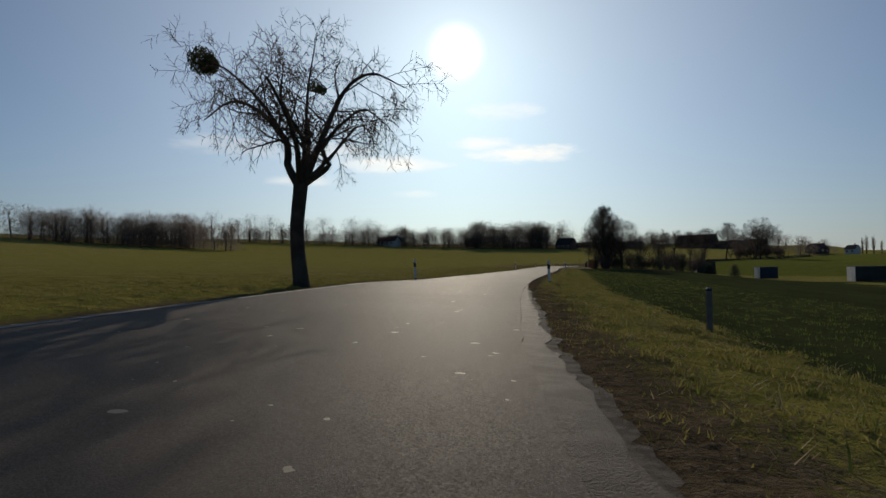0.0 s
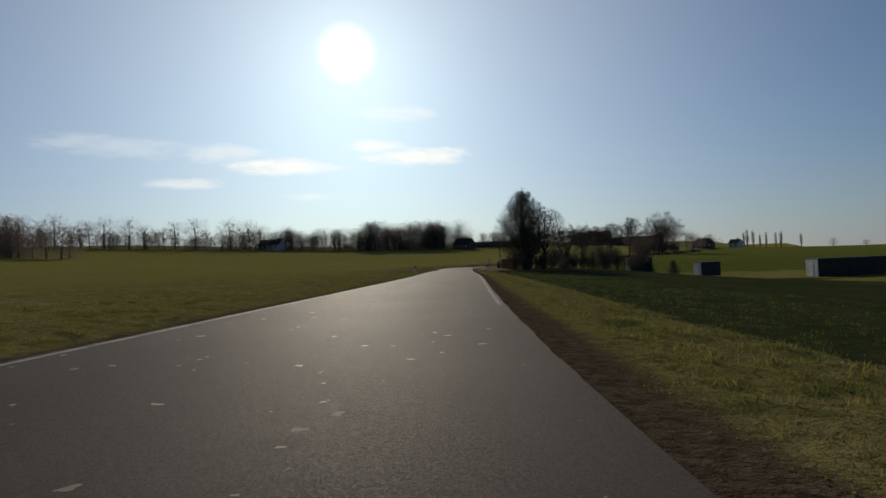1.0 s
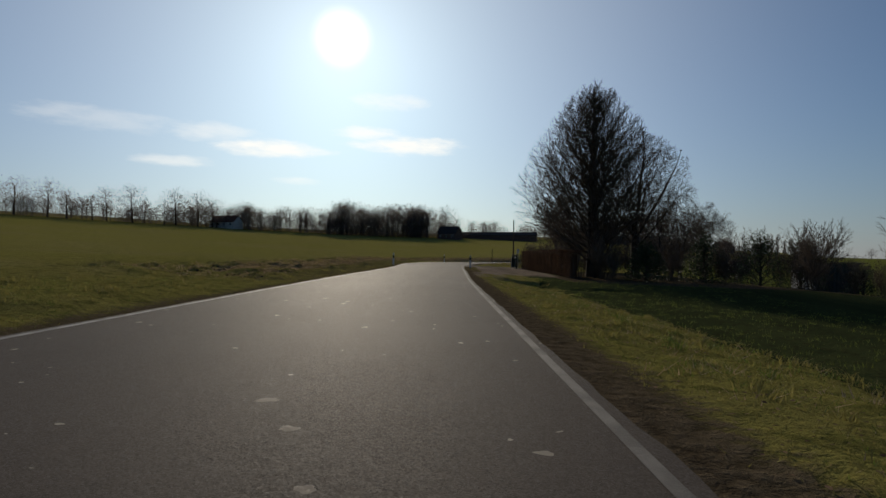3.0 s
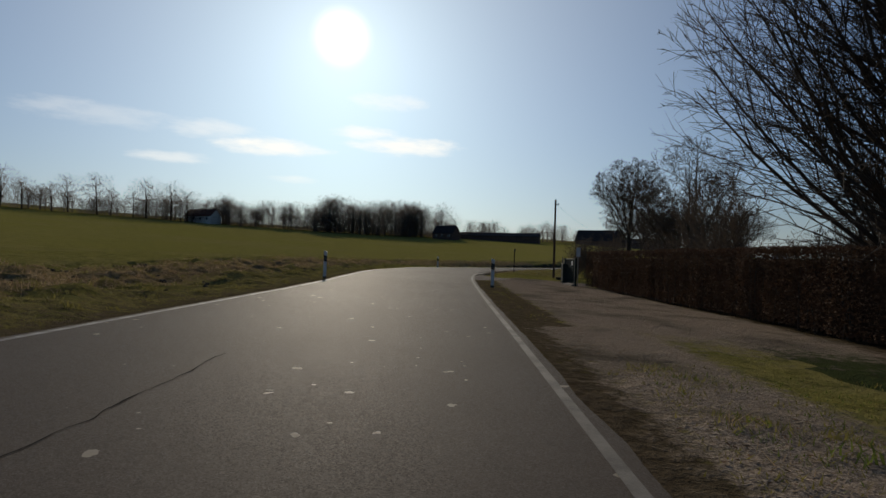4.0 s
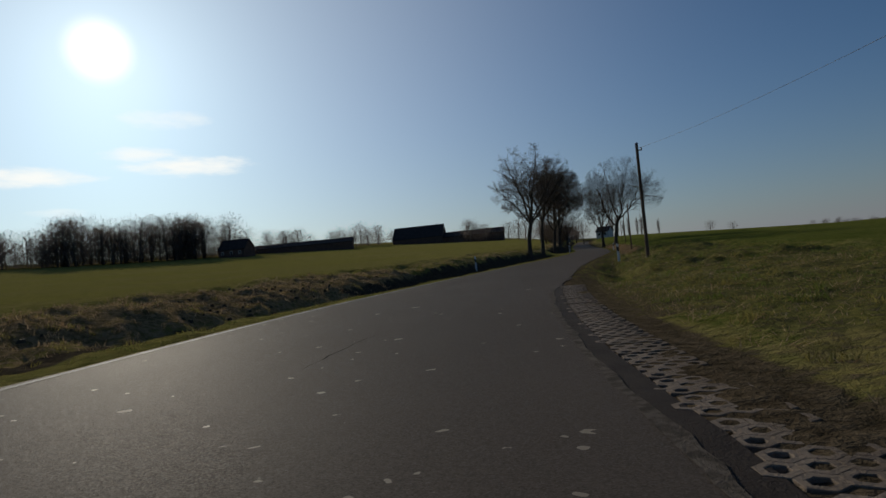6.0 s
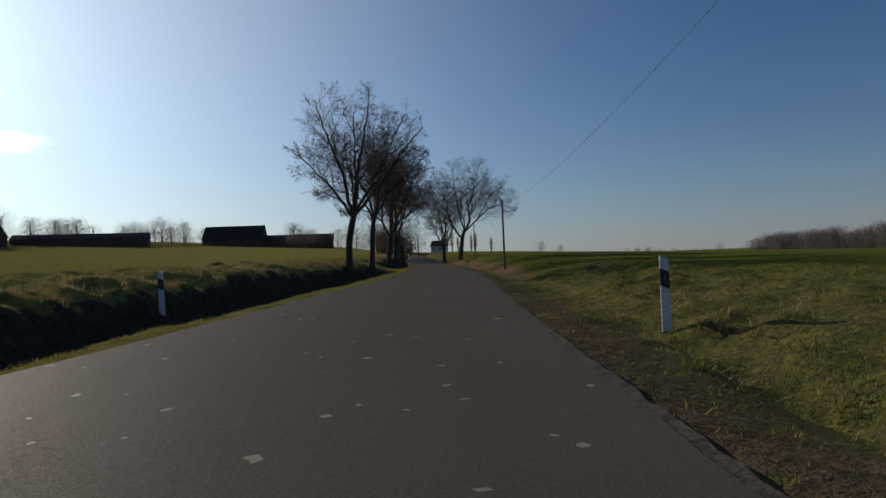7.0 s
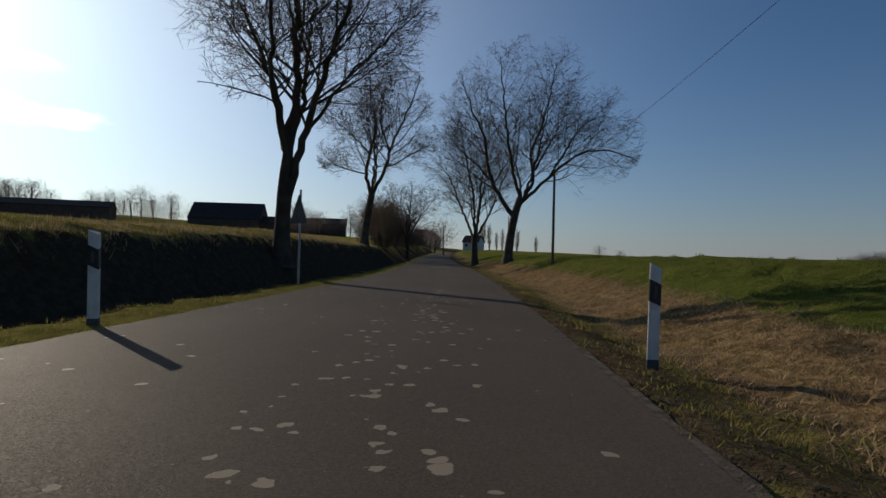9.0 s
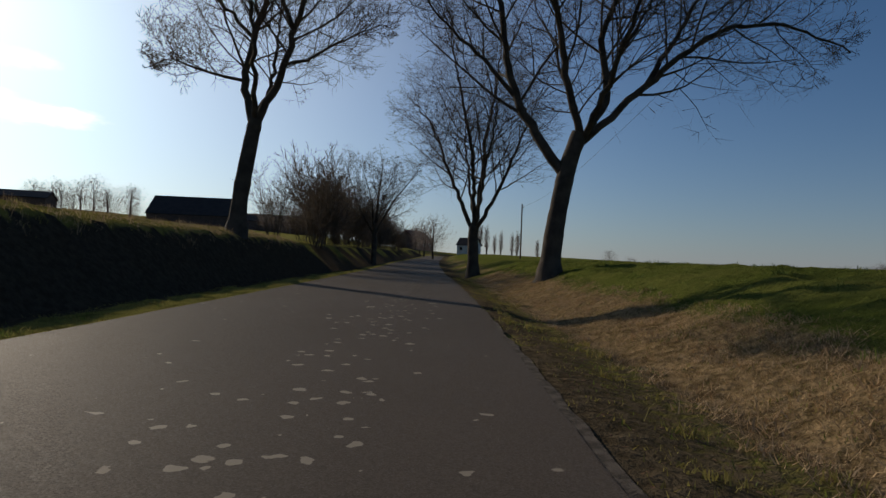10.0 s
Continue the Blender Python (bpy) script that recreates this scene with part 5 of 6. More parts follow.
# ---- far woods, farms and village ----
def far_tree_mesh(seed, S, h, girth, wide=.31, low=.1, twigs=1050, rise=.15):
    """A trunk with forking limbs and a rounded crown of many fine twigs."""
    rng = random.Random(seed)
    a, b = Limbs(), Limbs()
    grow(rng, a, b, Vector((0, 0, -0.1)), Vector((0, 0, 1)), h * 0.5, girth, 0, S)
    top = max(v[2] for v in b.v)
    k = .9 * h / top
    av, bv, bf = np.array(a.v) * k, np.array(b.v) * k, list(b.f)
    rs = np.random.RandomState(seed)
    u = rs.normal(size=(twigs, 3))
    u /= np.linalg.norm(u, axis=1)[:, None]
    r = rs.uniform(.12, 1, twigs) ** .45
    lump = 1 + .16 * np.sin(u[:, 0] * 5 + seed) * np.sin(u[:, 1] * 4 + 2 * seed) + .1 * np.sin(u[:, 2] * 9 + seed)
    c = u * (r * lump)[:, None] * (wide * h, wide * h, (1 - low) / 2 * h) + (0, 0, (1 + low) / 2 * h)
    d = u * .75 + rs.normal(0, .45, (twigs, 3)) + (0, 0, rise)
    d /= np.linalg.norm(d, axis=1)[:, None]
    side = np.cross(d, rs.normal(size=(twigs, 3)))
    side /= np.linalg.norm(side, axis=1)[:, None]
    ln, wd = (rs.uniform(.045, .10, twigs) * max(h, 9))[:, None], (rs.uniform(.022, .050, twigs) * max(h, 10) / 12)[:, None]
    q = np.stack([c - d * ln * .5 - side * wd, c - d * ln * .5 + side * wd, c + d * ln * .5], 1)
    off = len(bv)
    bf += [(off + 3 * i, off + 3 * i + 1, off + 3 * i + 2) for i in range(twigs)]
    return av, a.f, np.concatenate([bv, q.reshape(-1, 3)]), bf


FAR_KINDS = [far_tree_mesh(*q) for q in ((1, FAR, 11, .2, .44), (2, FAR, 12, .2, .4), (3, FAR, 10, .18, .47), (4, FAR, 12, .2, .42), (5, POPLAR, 14, .25, .10, .12, 500, 1.6), (6, FAR, 6, .12, .62, -.1, 220), (7, FAR, 7, .12, .5, -.1, 220))]
FAR_MESH = []
for av, af, bv, bf in FAR_KINDS:
    pair = []
    for nm, v, f, mt in (("trunk", av, af, M_BARK), ("crown", bv, bf, M_TWIG_HAZED)):
        me = bpy.data.meshes.new(nm)
        me.from_pydata(v.tolist(), [], f)
        me.materials.append(mt)
        pair.append(me)
    FAR_MESH.append(pair)


def far_tree(x, y, k, size, rz, name="distant_tree", label="bare tree in the distance", group=""):
    e = thing(name, x, y, gz(x, y) - 0.1, rz, label, "tree", group)
    e.scale = (size, size, size)
    for me in FAR_MESH[k]:
        o = new(me.name, me)
        o.parent = e
    return e


def woods(name, spots, label, seed, lo=.8, hi=1.25, kinds=(0, 1, 2, 3), bush=True):
    """A wood of many bare trees with undergrowth, too many to count."""
    rng = random.Random(seed)
    vs, fs, off = [], [], 0
    for x, y in spots:
        av, af, bv, bf = FAR_KINDS[rng.choice(kinds)]
        s, a = rng.uniform(lo, hi), rng.uniform(0, 6.28)
        m = np.array([[math.cos(a), -math.sin(a), 0], [math.sin(a), math.cos(a), 0], [0, 0, 1]]) * s
        z = gz(x, y)
        for v, f in ((av, af), (bv, bf)):
            q = v @ m.T + (x, y, z)
            vs.append(q)
            fs += [tuple(i + off for i in g) for g in f]
            off += len(q)
        for _ in range(8 if bush else 0):
            av, af, bv, bf = FAR_KINDS[rng.choice((5, 6))]
            bx, by, w, a = x + rng.uniform(-8, 8), y + rng.uniform(-8, 8), rng.uniform(.5, 1.2) * hi / 1.3, rng.uniform(0, 6.28)
            m = np.array([[math.cos(a), -math.sin(a), 0], [math.sin(a), math.cos(a), 0], [0, 0, 1]]) * w
            nq = 220 * 3                   # its twigs alone
            q = bv[-nq:] @ m.T + (bx, by, z - .2)
            vs.append(q)
            fs += [(off + 3 * i, off + 3 * i + 1, off + 3 * i + 2) for i in range(220)]
            off += len(q)
    ob = raw(name, np.concatenate(vs), fs, M_TWIG_HAZED)
    return tagged(ob, label, "wood", kind="stuff")


def spread(rng, a, b, n, depth):
    out = []
    for i in range(n):
        f = (i + rng.random()) / n
        out.append((a[0] + (b[0] - a[0]) * f + rng.uniform(-1, 1) * depth, a[1] + (b[1] - a[1]) * f + rng.uniform(-1, 1) * depth))
    return out


rng = random.Random(88)
woods("copse", spread(rng, (-206, 98), (-150, 138), 58, 9), "dense bare copse on the field's rise", 1, .95, 1.35)
woods("village_wood", spread(rng, (-62, 318), (-4, 345), 56, 8), "bare wood along the field's far edge", 2, 1.3, 1.75)
woods("village_wood", spread(rng, (-140, 300), (-62, 322), 54, 7), "bare wood along the field's far edge", 3, .95, 1.35)
woods("field_edge_wood", spread(rng, (-240, 200), (-138, 298), 62, 6), "low hedgerow along the field's far edge", 6, .6, 1.0)
woods("far_wood", spread(rng, (488, 322), (383, 213), 62, 9) + spread(rng, (383, 213), (300, 110), 44, 9), "long dense bare wood beyond the green field", 4, 1.25, 1.55)
woods("far_hedge", spread(rng, (340, 335), (470, 348), 22, 5), "low bare hedgerow on the horizon", 8, .35, .6)
far_tree(474, 349, 0, 1.0, 40, group="far field trees")
woods("far_wood", spread(rng, (-6, 350), (86, 392), 26, 8), "bare trees round the farm on the hill", 5, .8, 1.2)
woods("far_hedge", spread(rng, (110, 345), (175, 345), 12, 6), "bare trees behind the farm", 7, .8, 1.2)
for i in range(17):
    f = i / 16
    far_tree(-225 + 100 * f + rng.uniform(-3, 3), 210 + 88 * f + rng.uniform(-3, 3), rng.randrange(4), rng.uniform(1.25, 1.7), rng.uniform(0, 360), group="row of field trees",
             label="tall bare tree in a row on the field's edge")
for x, y in ((186, 322), (190, 326), (196, 330), (202, 333), (208, 337), (216, 340), (221, 343), (240, 352)):
    far_tree(x, y, 4, rng.uniform(.6, .9), rng.uniform(0, 360), "poplar", "slim bare poplar in the distance", "row of poplars")
for x, y, s in ((128, 362, .7), (165, 322, .6), (150, 300, .55), (230, 300, .5), (262, 318, .5), (100, 236, .7), (118, 262, .8), (125, 250, .7), (140, 280, .7), (96, 225, .75)):
    far_tree(x, y, rng.randrange(4), s * 1.25, rng.uniform(0, 360), group="far field trees")


def gable_house(name, x, y, rz, w, l, eaves, ridge, wall, roof, label, z=None, windows=0, chimney=False, over=0.35):
    """A gabled building along its own x axis."""
    e = thing(name, x, y, gz(x, y) if z is None else z, rz, label, "house" if windows else "barn")
    bm = B()
    v = [bm.verts.new(p) for p in ((-l / 2, -w / 2, -1.5), (l / 2, -w / 2, -1.5), (l / 2, w / 2, -1.5), (-l / 2, w / 2, -1.5),
                                   (-l / 2, -w / 2, eaves), (l / 2, -w / 2, eaves), (l / 2, w / 2, eaves), (-l / 2, w / 2, eaves),
                                   (-l / 2, 0, ridge - .05), (l / 2, 0, ridge - .05))]
    for f in ((0, 1, 5, 4), (2, 3, 7, 6), (1, 2, 6, 9, 5), (3, 0, 4, 8, 7), (3, 2, 1, 0)):
        bm.faces.new([v[i] for i in f])
    part("wall", bm, wall, e)
    slope = math.atan2(ridge - eaves, w / 2)
    run = math.hypot(ridge - eaves, w / 2) + over
    for sgn in (-1, 1):
        bm = B()
        m = Matrix.Translation((0, 0, ridge + .08)) @ Matrix.Rotation(-sgn * slope, 4, "X")
        box(bm, 0, sgn * run / 2, 0, l + 2 * over, run, 0.16, m=m)
        part("roof", bm, roof, e)
    if chimney:
        bm = box(B(), l * .18, .4, ridge + .35, .5, .5, 1.5)
        part("chimney", bm, M_BRICK, e)
    for i in range(windows):
        for sgn in (-1, 1):
            px = -l / 2 + l * (i + .5) / windows
            win = part("window", box(B(), px, sgn * (w / 2 + .01), eaves * .55, 1.15, .1, 1.3), M_PLASTER, e)
            part("pane", box(B(), px, sgn * (w / 2 + .05), eaves * .55, .95, .06, 1.1), M_GLASS, win)
    return e


gable_house("barn", 98, 371, -28, 15, 27, 4.0, 10.6, M_BRICK, M_ROOF, "large dark barn with a steep roof on the hill", z=base_land(np.array(98.), np.array(371.)) - 1.2)
gable_house("long_barn", 124, 358, -24, 11, 34, 3.4, 6.0, M_BRICK, M_ROOF, "long low dark farm shed beside the barn")
gable_house("farmhouse", 3, 329, -30, 9, 12, 3.2, 7.4, M_BRICK, M_ROOF, "dark farmhouse among bare trees", windows=3, chimney=True)
gable_house("long_barn", 34, 350, -14, 10, 46, 2.6, 4.6, M_BRICK, M_ROOF, "long low farm shed behind the field")
gable_house("white_roofed_house", -119, 303, -20, 8, 16, 2.6, 6.2, M_PLASTER, M_ROOF_RED, "pale farmhouse at the wood's edge", windows=4, z=base_land(np.array(-119.), np.array(303.)) + .5)
gable_house("white_house", 177, 314, -60, 5.2, 6.5, 2.9, 5.3, M_PLASTER, M_ROOF, "small white gabled house beside the road", windows=2, chimney=True)
gable_house("village_house", 160, 322, 30, 8, 11, 2.8, 6.0, M_BRICK, M_ROOF_RED, "brick house with a red roof in the distance", windows=3, chimney=True)


def container(name, x, y, rz, l, w, h, side, label):
    """A box-like sheet-metal store with ribbed sides and a pale end."""
    e = thing(name, x, y, gz(x, y) - .05, rz, label, "container")
    part("body", box(B(), 0, 0, h / 2 + .1, l - .1, w - .1, h - .1), side, e)
    bm = B()
    for i in range(int(l / .3)):
        for sgn in (-1, 1):
            box(bm, -l / 2 + .2 + i * .3, sgn * (w / 2 - .03), h / 2 + .1, .14, .05, h - .25)
    tagged(part("ribs", bm, side, e), kind="stuff")
    part("end_wall", box(B(), -l / 2, 0, h / 2 + .1, .08, w, h, bevel=.01), M_PLASTER, e, "whitewashed end wall")
    part("door", box(B(), -l / 2 - .05, .1, 1.0, .05, .9, 1.8, bevel=.01), M_WHITE, e)
    part("roof", box(B(), 0, 0, h + .12, l + .15, w + .15, .1, bevel=.02), side, e)
    return e


container("storage_container", 53.5, 9.8, 3, 12, 2.6, 2.4, M_GREENMETAL, "dark green storage container with a white end")
container("storage_container", 38.9, 23.3, 8, 3.4, 2.2, 2.2, M_BLUE, "dark blue storage container with a white end")
container("garden_shed", 27.5, 21.5, 4, 3.4, 2.6, 2.3, M_GREENMETAL, "small dark garden shed among bushes")


# ---- roadside furniture ----
def make_post():
    """A white plastic delineator post: rounded triangular body, slanted cap, slanted black band and reflector."""
    e = thing("delineator_post")
    def prism(z0, z1, s, slope=0.0, slope0=0.0):
        bm = B()
        outline = [(-.06, .045), (-.055, .055), (.055, .055), (.06, .045), (.018, -.06), (-.018, -.06)]
        lo = [bm.verts.new((x * s, y * s, z0 + slope0 * x)) for x, y in outline]
        hi = [bm.verts.new((x * s, y * s, z1 + slope * x)) for x, y in outline]
        n = len(outline)
        bm.faces.new(hi)
        bm.faces.new(list(reversed(lo)))
        for i in range(n):
            bm.faces.new((lo[i], lo[(i + 1) % n], hi[(i + 1) % n], hi[i]))
        bmesh.ops.recalc_face_normals(bm, faces=bm.faces)
        return bm
    part("body", prism(0.05, 1.0, 1.0, slope=0.45), M_WHITE, e)
    part("foot", prism(-0.25, 0.06, 1.06), M_SIGNBACK, e, "grey foot")
    part("band", prism(0.62, 0.84, 1.05, 0.45, 0.45), M_BLACK, e, "slanted black band")
    part("reflector", box(B(), .0, -.066, .73, .028, .012, .16, bevel=.003), M_REFL, e, "narrow upright reflector")
    part("reflector", box(B(), .0, .060, .73, .035, .012, .12, bevel=.003), M_SIGNBACK, e, "grey upright reflector")
    return tagged(e, "white plastic roadside delineator post with a slanted black band", "delineator post", "delineator posts")


POST = make_post()
post_spots = [(0.62, -72.5, 0), (-6.05, -71.0, 0), (-5.2, -17.6, 0), (1.45, -20.2, 0), (1.58, 25.1, 0), (-4.62, 26.3, 0), (-0.45, 53.25, -12),
              (19.0, 92.6, -35), (23.3, 83.2, -35), (48.15, 130.3, -33), (52.95, 126.8, -33)]
for i, (x, y, rz) in enumerate(post_spots):
    m = pose(x, y, gz(x, y) + .01, random.uniform(-1.5, 1.5), random.uniform(-2.5, 2.5), rz + 180)
    if i == 0:
        POST.matrix_basis = m
    else:
        copy_thing(POST, m)


def make_pole(x, y, h, rz, lean=0.0):
    z = gz(x, y)
    e = thing("telephone_pole", x, y, z, rz, "weathered wooden telephone pole standing in the grass", "pole", "telephone poles")
    bm = rod(B(), (0, 0, -.3), (lean, 0, h), .08, .06, 12)
    part("shaft", bm, M_POLE, e, smooth=False)
    part("cap", rod(B(), (lean, 0, h), (lean, 0, h + .06), .085, .03, 12), M_STEEL, e, "zinc cap")
    part("bracket", box(B(), lean + .1, 0, h - .28, .18, .04, .05, bevel=.006), M_STEEL, e)
    part("insulator", rod(B(), (lean + .18, 0, h - .3), (lean + .18, 0, h - .16), .035, .025, 10), M_WHITE, e)
    return Vector((x, y, z + h - .2))


tops = [make_pole(x, y, h, rz) for x, y, h, rz in ((6.93, 41.6, 4.92, 0), (21.25, 78.1, 5.0, -30), (44.6, 111.3, 5.0, -33), (69.4, 146.9, 5.0, -33), (98.5, 189.0, 5.2, -33))]


def cable(a, b, sag):
    cu = bpy.data.curves.new("overhead_cable", "CURVE")
    cu.dimensions, cu.bevel_depth, cu.bevel_resolution = "3D", 0.0042, 1
    sp = cu.splines.new("POLY")
    n = 24
    sp.points.add(n)
    for i in range(n + 1):
        f = i / n
        p = a.lerp(b, f)
        sp.points[i].co = (p.x, p.y, p.z - sag * 4 * f * (1 - f), 1)
    cu.materials.append(M_WIRE)
    return tagged(new("overhead_cable", cu), "thin sagging telephone cable between the poles", "cable", "cables")


for a, b in zip(tops, tops[1:]):
    cable(a, b, 0.8)

# small plate on a thin pole in the bend
e = thing("bend_marker", 5.09, 47.03, gz(5.09, 47.03), 60, "brown wooden post with a small dark plate on top", "sign")
part("pole", rod(B(), (0, 0, -.2), (0, 0, 1.70), .034, .03, 10), M_BARK, e)
part("plate", box(B(), 0, -.04, 1.62, .15, .02, .22, bevel=.004), M_BARK, e, "small dark plate")
part("clamp", box(B(), 0, 0, 1.62, .075, .075, .04, bevel=.006), M_STEEL, e)

# triangular warning sign seen from behind
x, y = 52.88, 138.08
e = thing("warning_sign", x, y, gz(x, y), 102, "triangular road sign on a steel pole seen from behind", "sign")
part("pole", rod(B(), (0, 0, -.2), (0, 0, 2.5), .03, .03, 10), M_STEEL, e)
bm = B()
tri = [(-.45, 1.62), (.45, 1.62), (0, 2.40)]
pts = []
for i, (px, pz) in enumerate(tri):
    c = Vector((sum(q[0] for q in tri) / 3, 0, sum(q[1] for q in tri) / 3))
    for j in (-1, 1):
        o = Vector((tri[(i + j) % 3][0] - px, 0, tri[(i + j) % 3][1] - pz)).normalized() * .05
        pts.append(Vector((px, 0, pz)) + o)
lo = [bm.verts.new((p.x, .035, p.z)) for p in pts]
hi = [bm.verts.new((p.x, .05, p.z)) for p in pts]
bm.faces.new(lo)
bm.faces.new(list(reversed(hi)))
for i in range(6):
    bm.faces.new((lo[i], hi[i], hi[(i + 1) % 6], lo[(i + 1) % 6]))
bmesh.ops.recalc_face_normals(bm, faces=bm.faces)
part("plate", bm, M_SIGNBACK, e, "grey back of a triangular plate")
for zc in (1.75, 2.1):
    part("clamp", box(B(), 0, .012, zc, .12, .05, .035, bevel=.005), M_STEEL, e)

# old boundary post in the verge
e = thing("boundary_post", 3.6, -89.8, gz(3.6, -89.8), 20, "short weathered wooden post in the grass verge", "post")
part("shaft", box(B(), 0, 0, .3, .09, .07, .75, bevel=.012), M_BOARD, e)
part("cap", box(B(), 0, 0, .70, .1, .08, .06, bevel=.02), M_BLUE, e, "blue painted top")


# ---- hedge, gate and fence of the farm garden ----
def hedge(name, a, b, h, w, seed, label):
    rng = random.Random(seed)
    L = math.hypot(b[0] - a[0], b[1] - a[1])
    e = thing(name, 0, 0, 0, 0, label, "hedge")
    vs, fs = [], []
    tv, tf = Limbs(), Limbs()
    ux, uy = (b[0] - a[0]) / L, (b[1] - a[1]) / L
    n = int(L * 3400)
    for i in range(n):
        s = rng.uniform(0, L)
        face = rng.random()
        hh = h * (1 + .04 * noise.noise((s * .7, 3.1, seed)) + .02 * noise.noise((s * 3, 1, seed)))
        bulge = .06 * noise.noise((s * .9, 7.7, seed)) + .05 * noise.noise((s * 3.1, 1.7, seed))
        if face < .62:
            o, z = -w / 2 - bulge + abs(rng.gauss(0, .09)), rng.uniform(.04, 1) * hh
        elif face < .86:
            o, z = rng.uniform(-w / 2, w / 2), hh - abs(rng.gauss(0, .08))
        else:
            o, z = rng.uniform(-w / 2, w / 2), rng.uniform(.05, 1) * hh
        px, py = a[0] + ux * s - uy * o, a[1] + uy * s + ux * o
        q = Vector((px, py, z))
        d = Vector((rng.gauss(0, 1), rng.gauss(0, 1), rng.gauss(0, 1))).normalized()
        c = d.orthogonal().normalized()
        r = rng.uniform(.014, .032)
        k = len(vs)
        for t in (d * r, c * r * .6, -d * r, -c * r * .6):
            vs.append(tuple(q + t))
        fs.append((k, k + 1, k + 2, k + 3))
    zz = land([v[0] for v in vs[::4]], [v[1] for v in vs[::4]], False)
    vs = [(v[0], v[1], v[2] + zz[i // 4]) for i, v in enumerate(vs)]
    raw("leaves", vs, fs, M_HEDGE, e)
    for i in range(int(L * 9)):
        s = rng.uniform(0, L)
        o = rng.uniform(-w / 3, w / 3)
        px, py = a[0] + ux * s + uy * o, a[1] + uy * s - ux * o
        z = gz(px, py)
        tv.tube([Vector((px, py, z - .05)), Vector((px + rng.uniform(-.1, .1), py + rng.uniform(-.1, .1), z + h * .5)), Vector((px + rng.uniform(-.2, .2), py + rng.uniform(-.2, .2), z + h * rng.uniform(.85, 1.08)))],
                [.018, .012, .005], 4)
    tagged(raw("stem_tangle", tv.v, tv.f, M_TWIG, e), kind="stuff")
    bm = B()
    for i in range(int(L / 1.5)):
        s = (i + .5) * 1.5
        px, py = a[0] + ux * s, a[1] + uy * s
        box(bm, px, py, gz(px, py) + h * .45, 1.52, w * .3, h * .8, math.degrees(math.atan2(uy, ux)))
    part("core", bm, M_HEDGE, e)
    return e


hedge("beech_hedge", (6.85, 31.2), (6.95, 11.0), 1.62, .9, 6, "clipped brown beech hedge with dry leaves beside the gravel")

gx, gy = 6.0, 33.5
e = thing("garden_gate", 6.05, 31.75, gz(6.0, 32.6), 92, "closed dark green metal garden gate with upright bars", "gate")
part("top_rail", box(B(), .95, 0, 1.25, 1.9, .05, .05, bevel=.008), M_DARKSTEEL, e, "dark green top rail")
part("bottom_rail", box(B(), .95, 0, .14, 1.9, .05, .05, bevel=.008), M_DARKSTEEL, e)
for i in range(17):
    part("bar", box(B(), .08 + i * .1088, 0, .70, .022, .022, 1.08), M_DARKSTEEL, e)
for px in (-.04, 1.94):
    part("post", box(B(), px, 0, .62, .1, .1, 1.4, bevel=.01), M_DARKSTEEL, e)
part("notice", box(B(), .45, .04, 1.06, .26, .012, .2, bevel=.003), M_WHITE, e, "small white notice board")
part("mailbox", box(B(), 1.72, .1, .55, .36, .22, .95, bevel=.02), M_DARKSTEEL, e, "dark box beside the gate")
e = thing("white_sign", 6.2, 31.9, gz(6.2, 31.9), 8, "blank white sign plate on a thin pole by the gate", "sign")
part("pole", rod(B(), (0, 0, -.1), (0, 0, 1.75), .02, .02, 8), M_STEEL, e)
part("plate", box(B(), 0, -.03, 1.6, .2, .012, .42, bevel=.003), M_WHITE, e, "white plate")
strip_y = gz(6.0, 32.5)
e = thing("gate_sill", 5.9, 32.6, strip_y + .03, 92, "pale concrete sill under the gate", "kerb")
part("sill", box(B(), 0, 0, 0, 2.0, .14, .1, bevel=.012), M_CONCRETE, e)

fa, fb = Vector((6.0, 34.2)), Vector((8.1, 44.5))
fd = (fb - fa)
fl = fd.length
e = thing("board_fence", fa.x, fa.y, gz(fa.x, fa.y), math.degrees(math.atan2(fd.y, fd.x)), "weathered fence of horizontal boards with gaps", "fence")
for i in range(6):
    s = fl * i / 5
    dz = gz(fa.x + fd.x * i / 5, fa.y + fd.y * i / 5) - e.location.z
    part("post", box(B(), s, .04, .62 + dz, .05, .05, 1.5, bevel=.008), M_BOARD, e)
for j in range(8):
    for i in range(5):
        s = fl * (i + .5) / 5
        dz = gz(fa.x + fd.x * (i + .5) / 5, fa.y + fd.y * (i + .5) / 5) - e.location.z
        part("slat", box(B(), s, -.02, .16 + j * .155 + dz, fl / 5 - .01, .02, .035, bevel=.004), M_BOARD, e)

# ---- driveway slab and grass pavers in the bend ----
k0, k1 = K(31.3), K(40.4)
strip("driveway", k0, k1, lambda k: 0.07, lambda k: float(np.interp(LY[k], MOUTH_Y, MOUTH_D)), -0.008, M_PATCH, 0.05, "patched dark asphalt driveway mouth beside the road", "driveway", n=6, wob=.06, fall=.028)

sx, sy, sr = along(41.2, .2)
e = thing("concrete_slab", sx, sy, gz(sx, sy) + .012, sr, "pale concrete slab at the driveway's corner", "slab")
part("slab", box(B(), 0, 0, -.02, .36, 1.7, .08, bevel=.012), M_CONCRETE, e)
e = thing("plastic_tub", 6.75, 39.1, gz(6.75, 39.1), 25, "black plastic tub lying by the fence", "tub")
part("body", rod(B(), (0, 0, .0), (0, 0, .14), .14, .18, 16), M_BLACK, e)
part("rim", rod(B(), (0, 0, .14), (0, 0, .16), .19, .19, 16), M_BLACK, e)


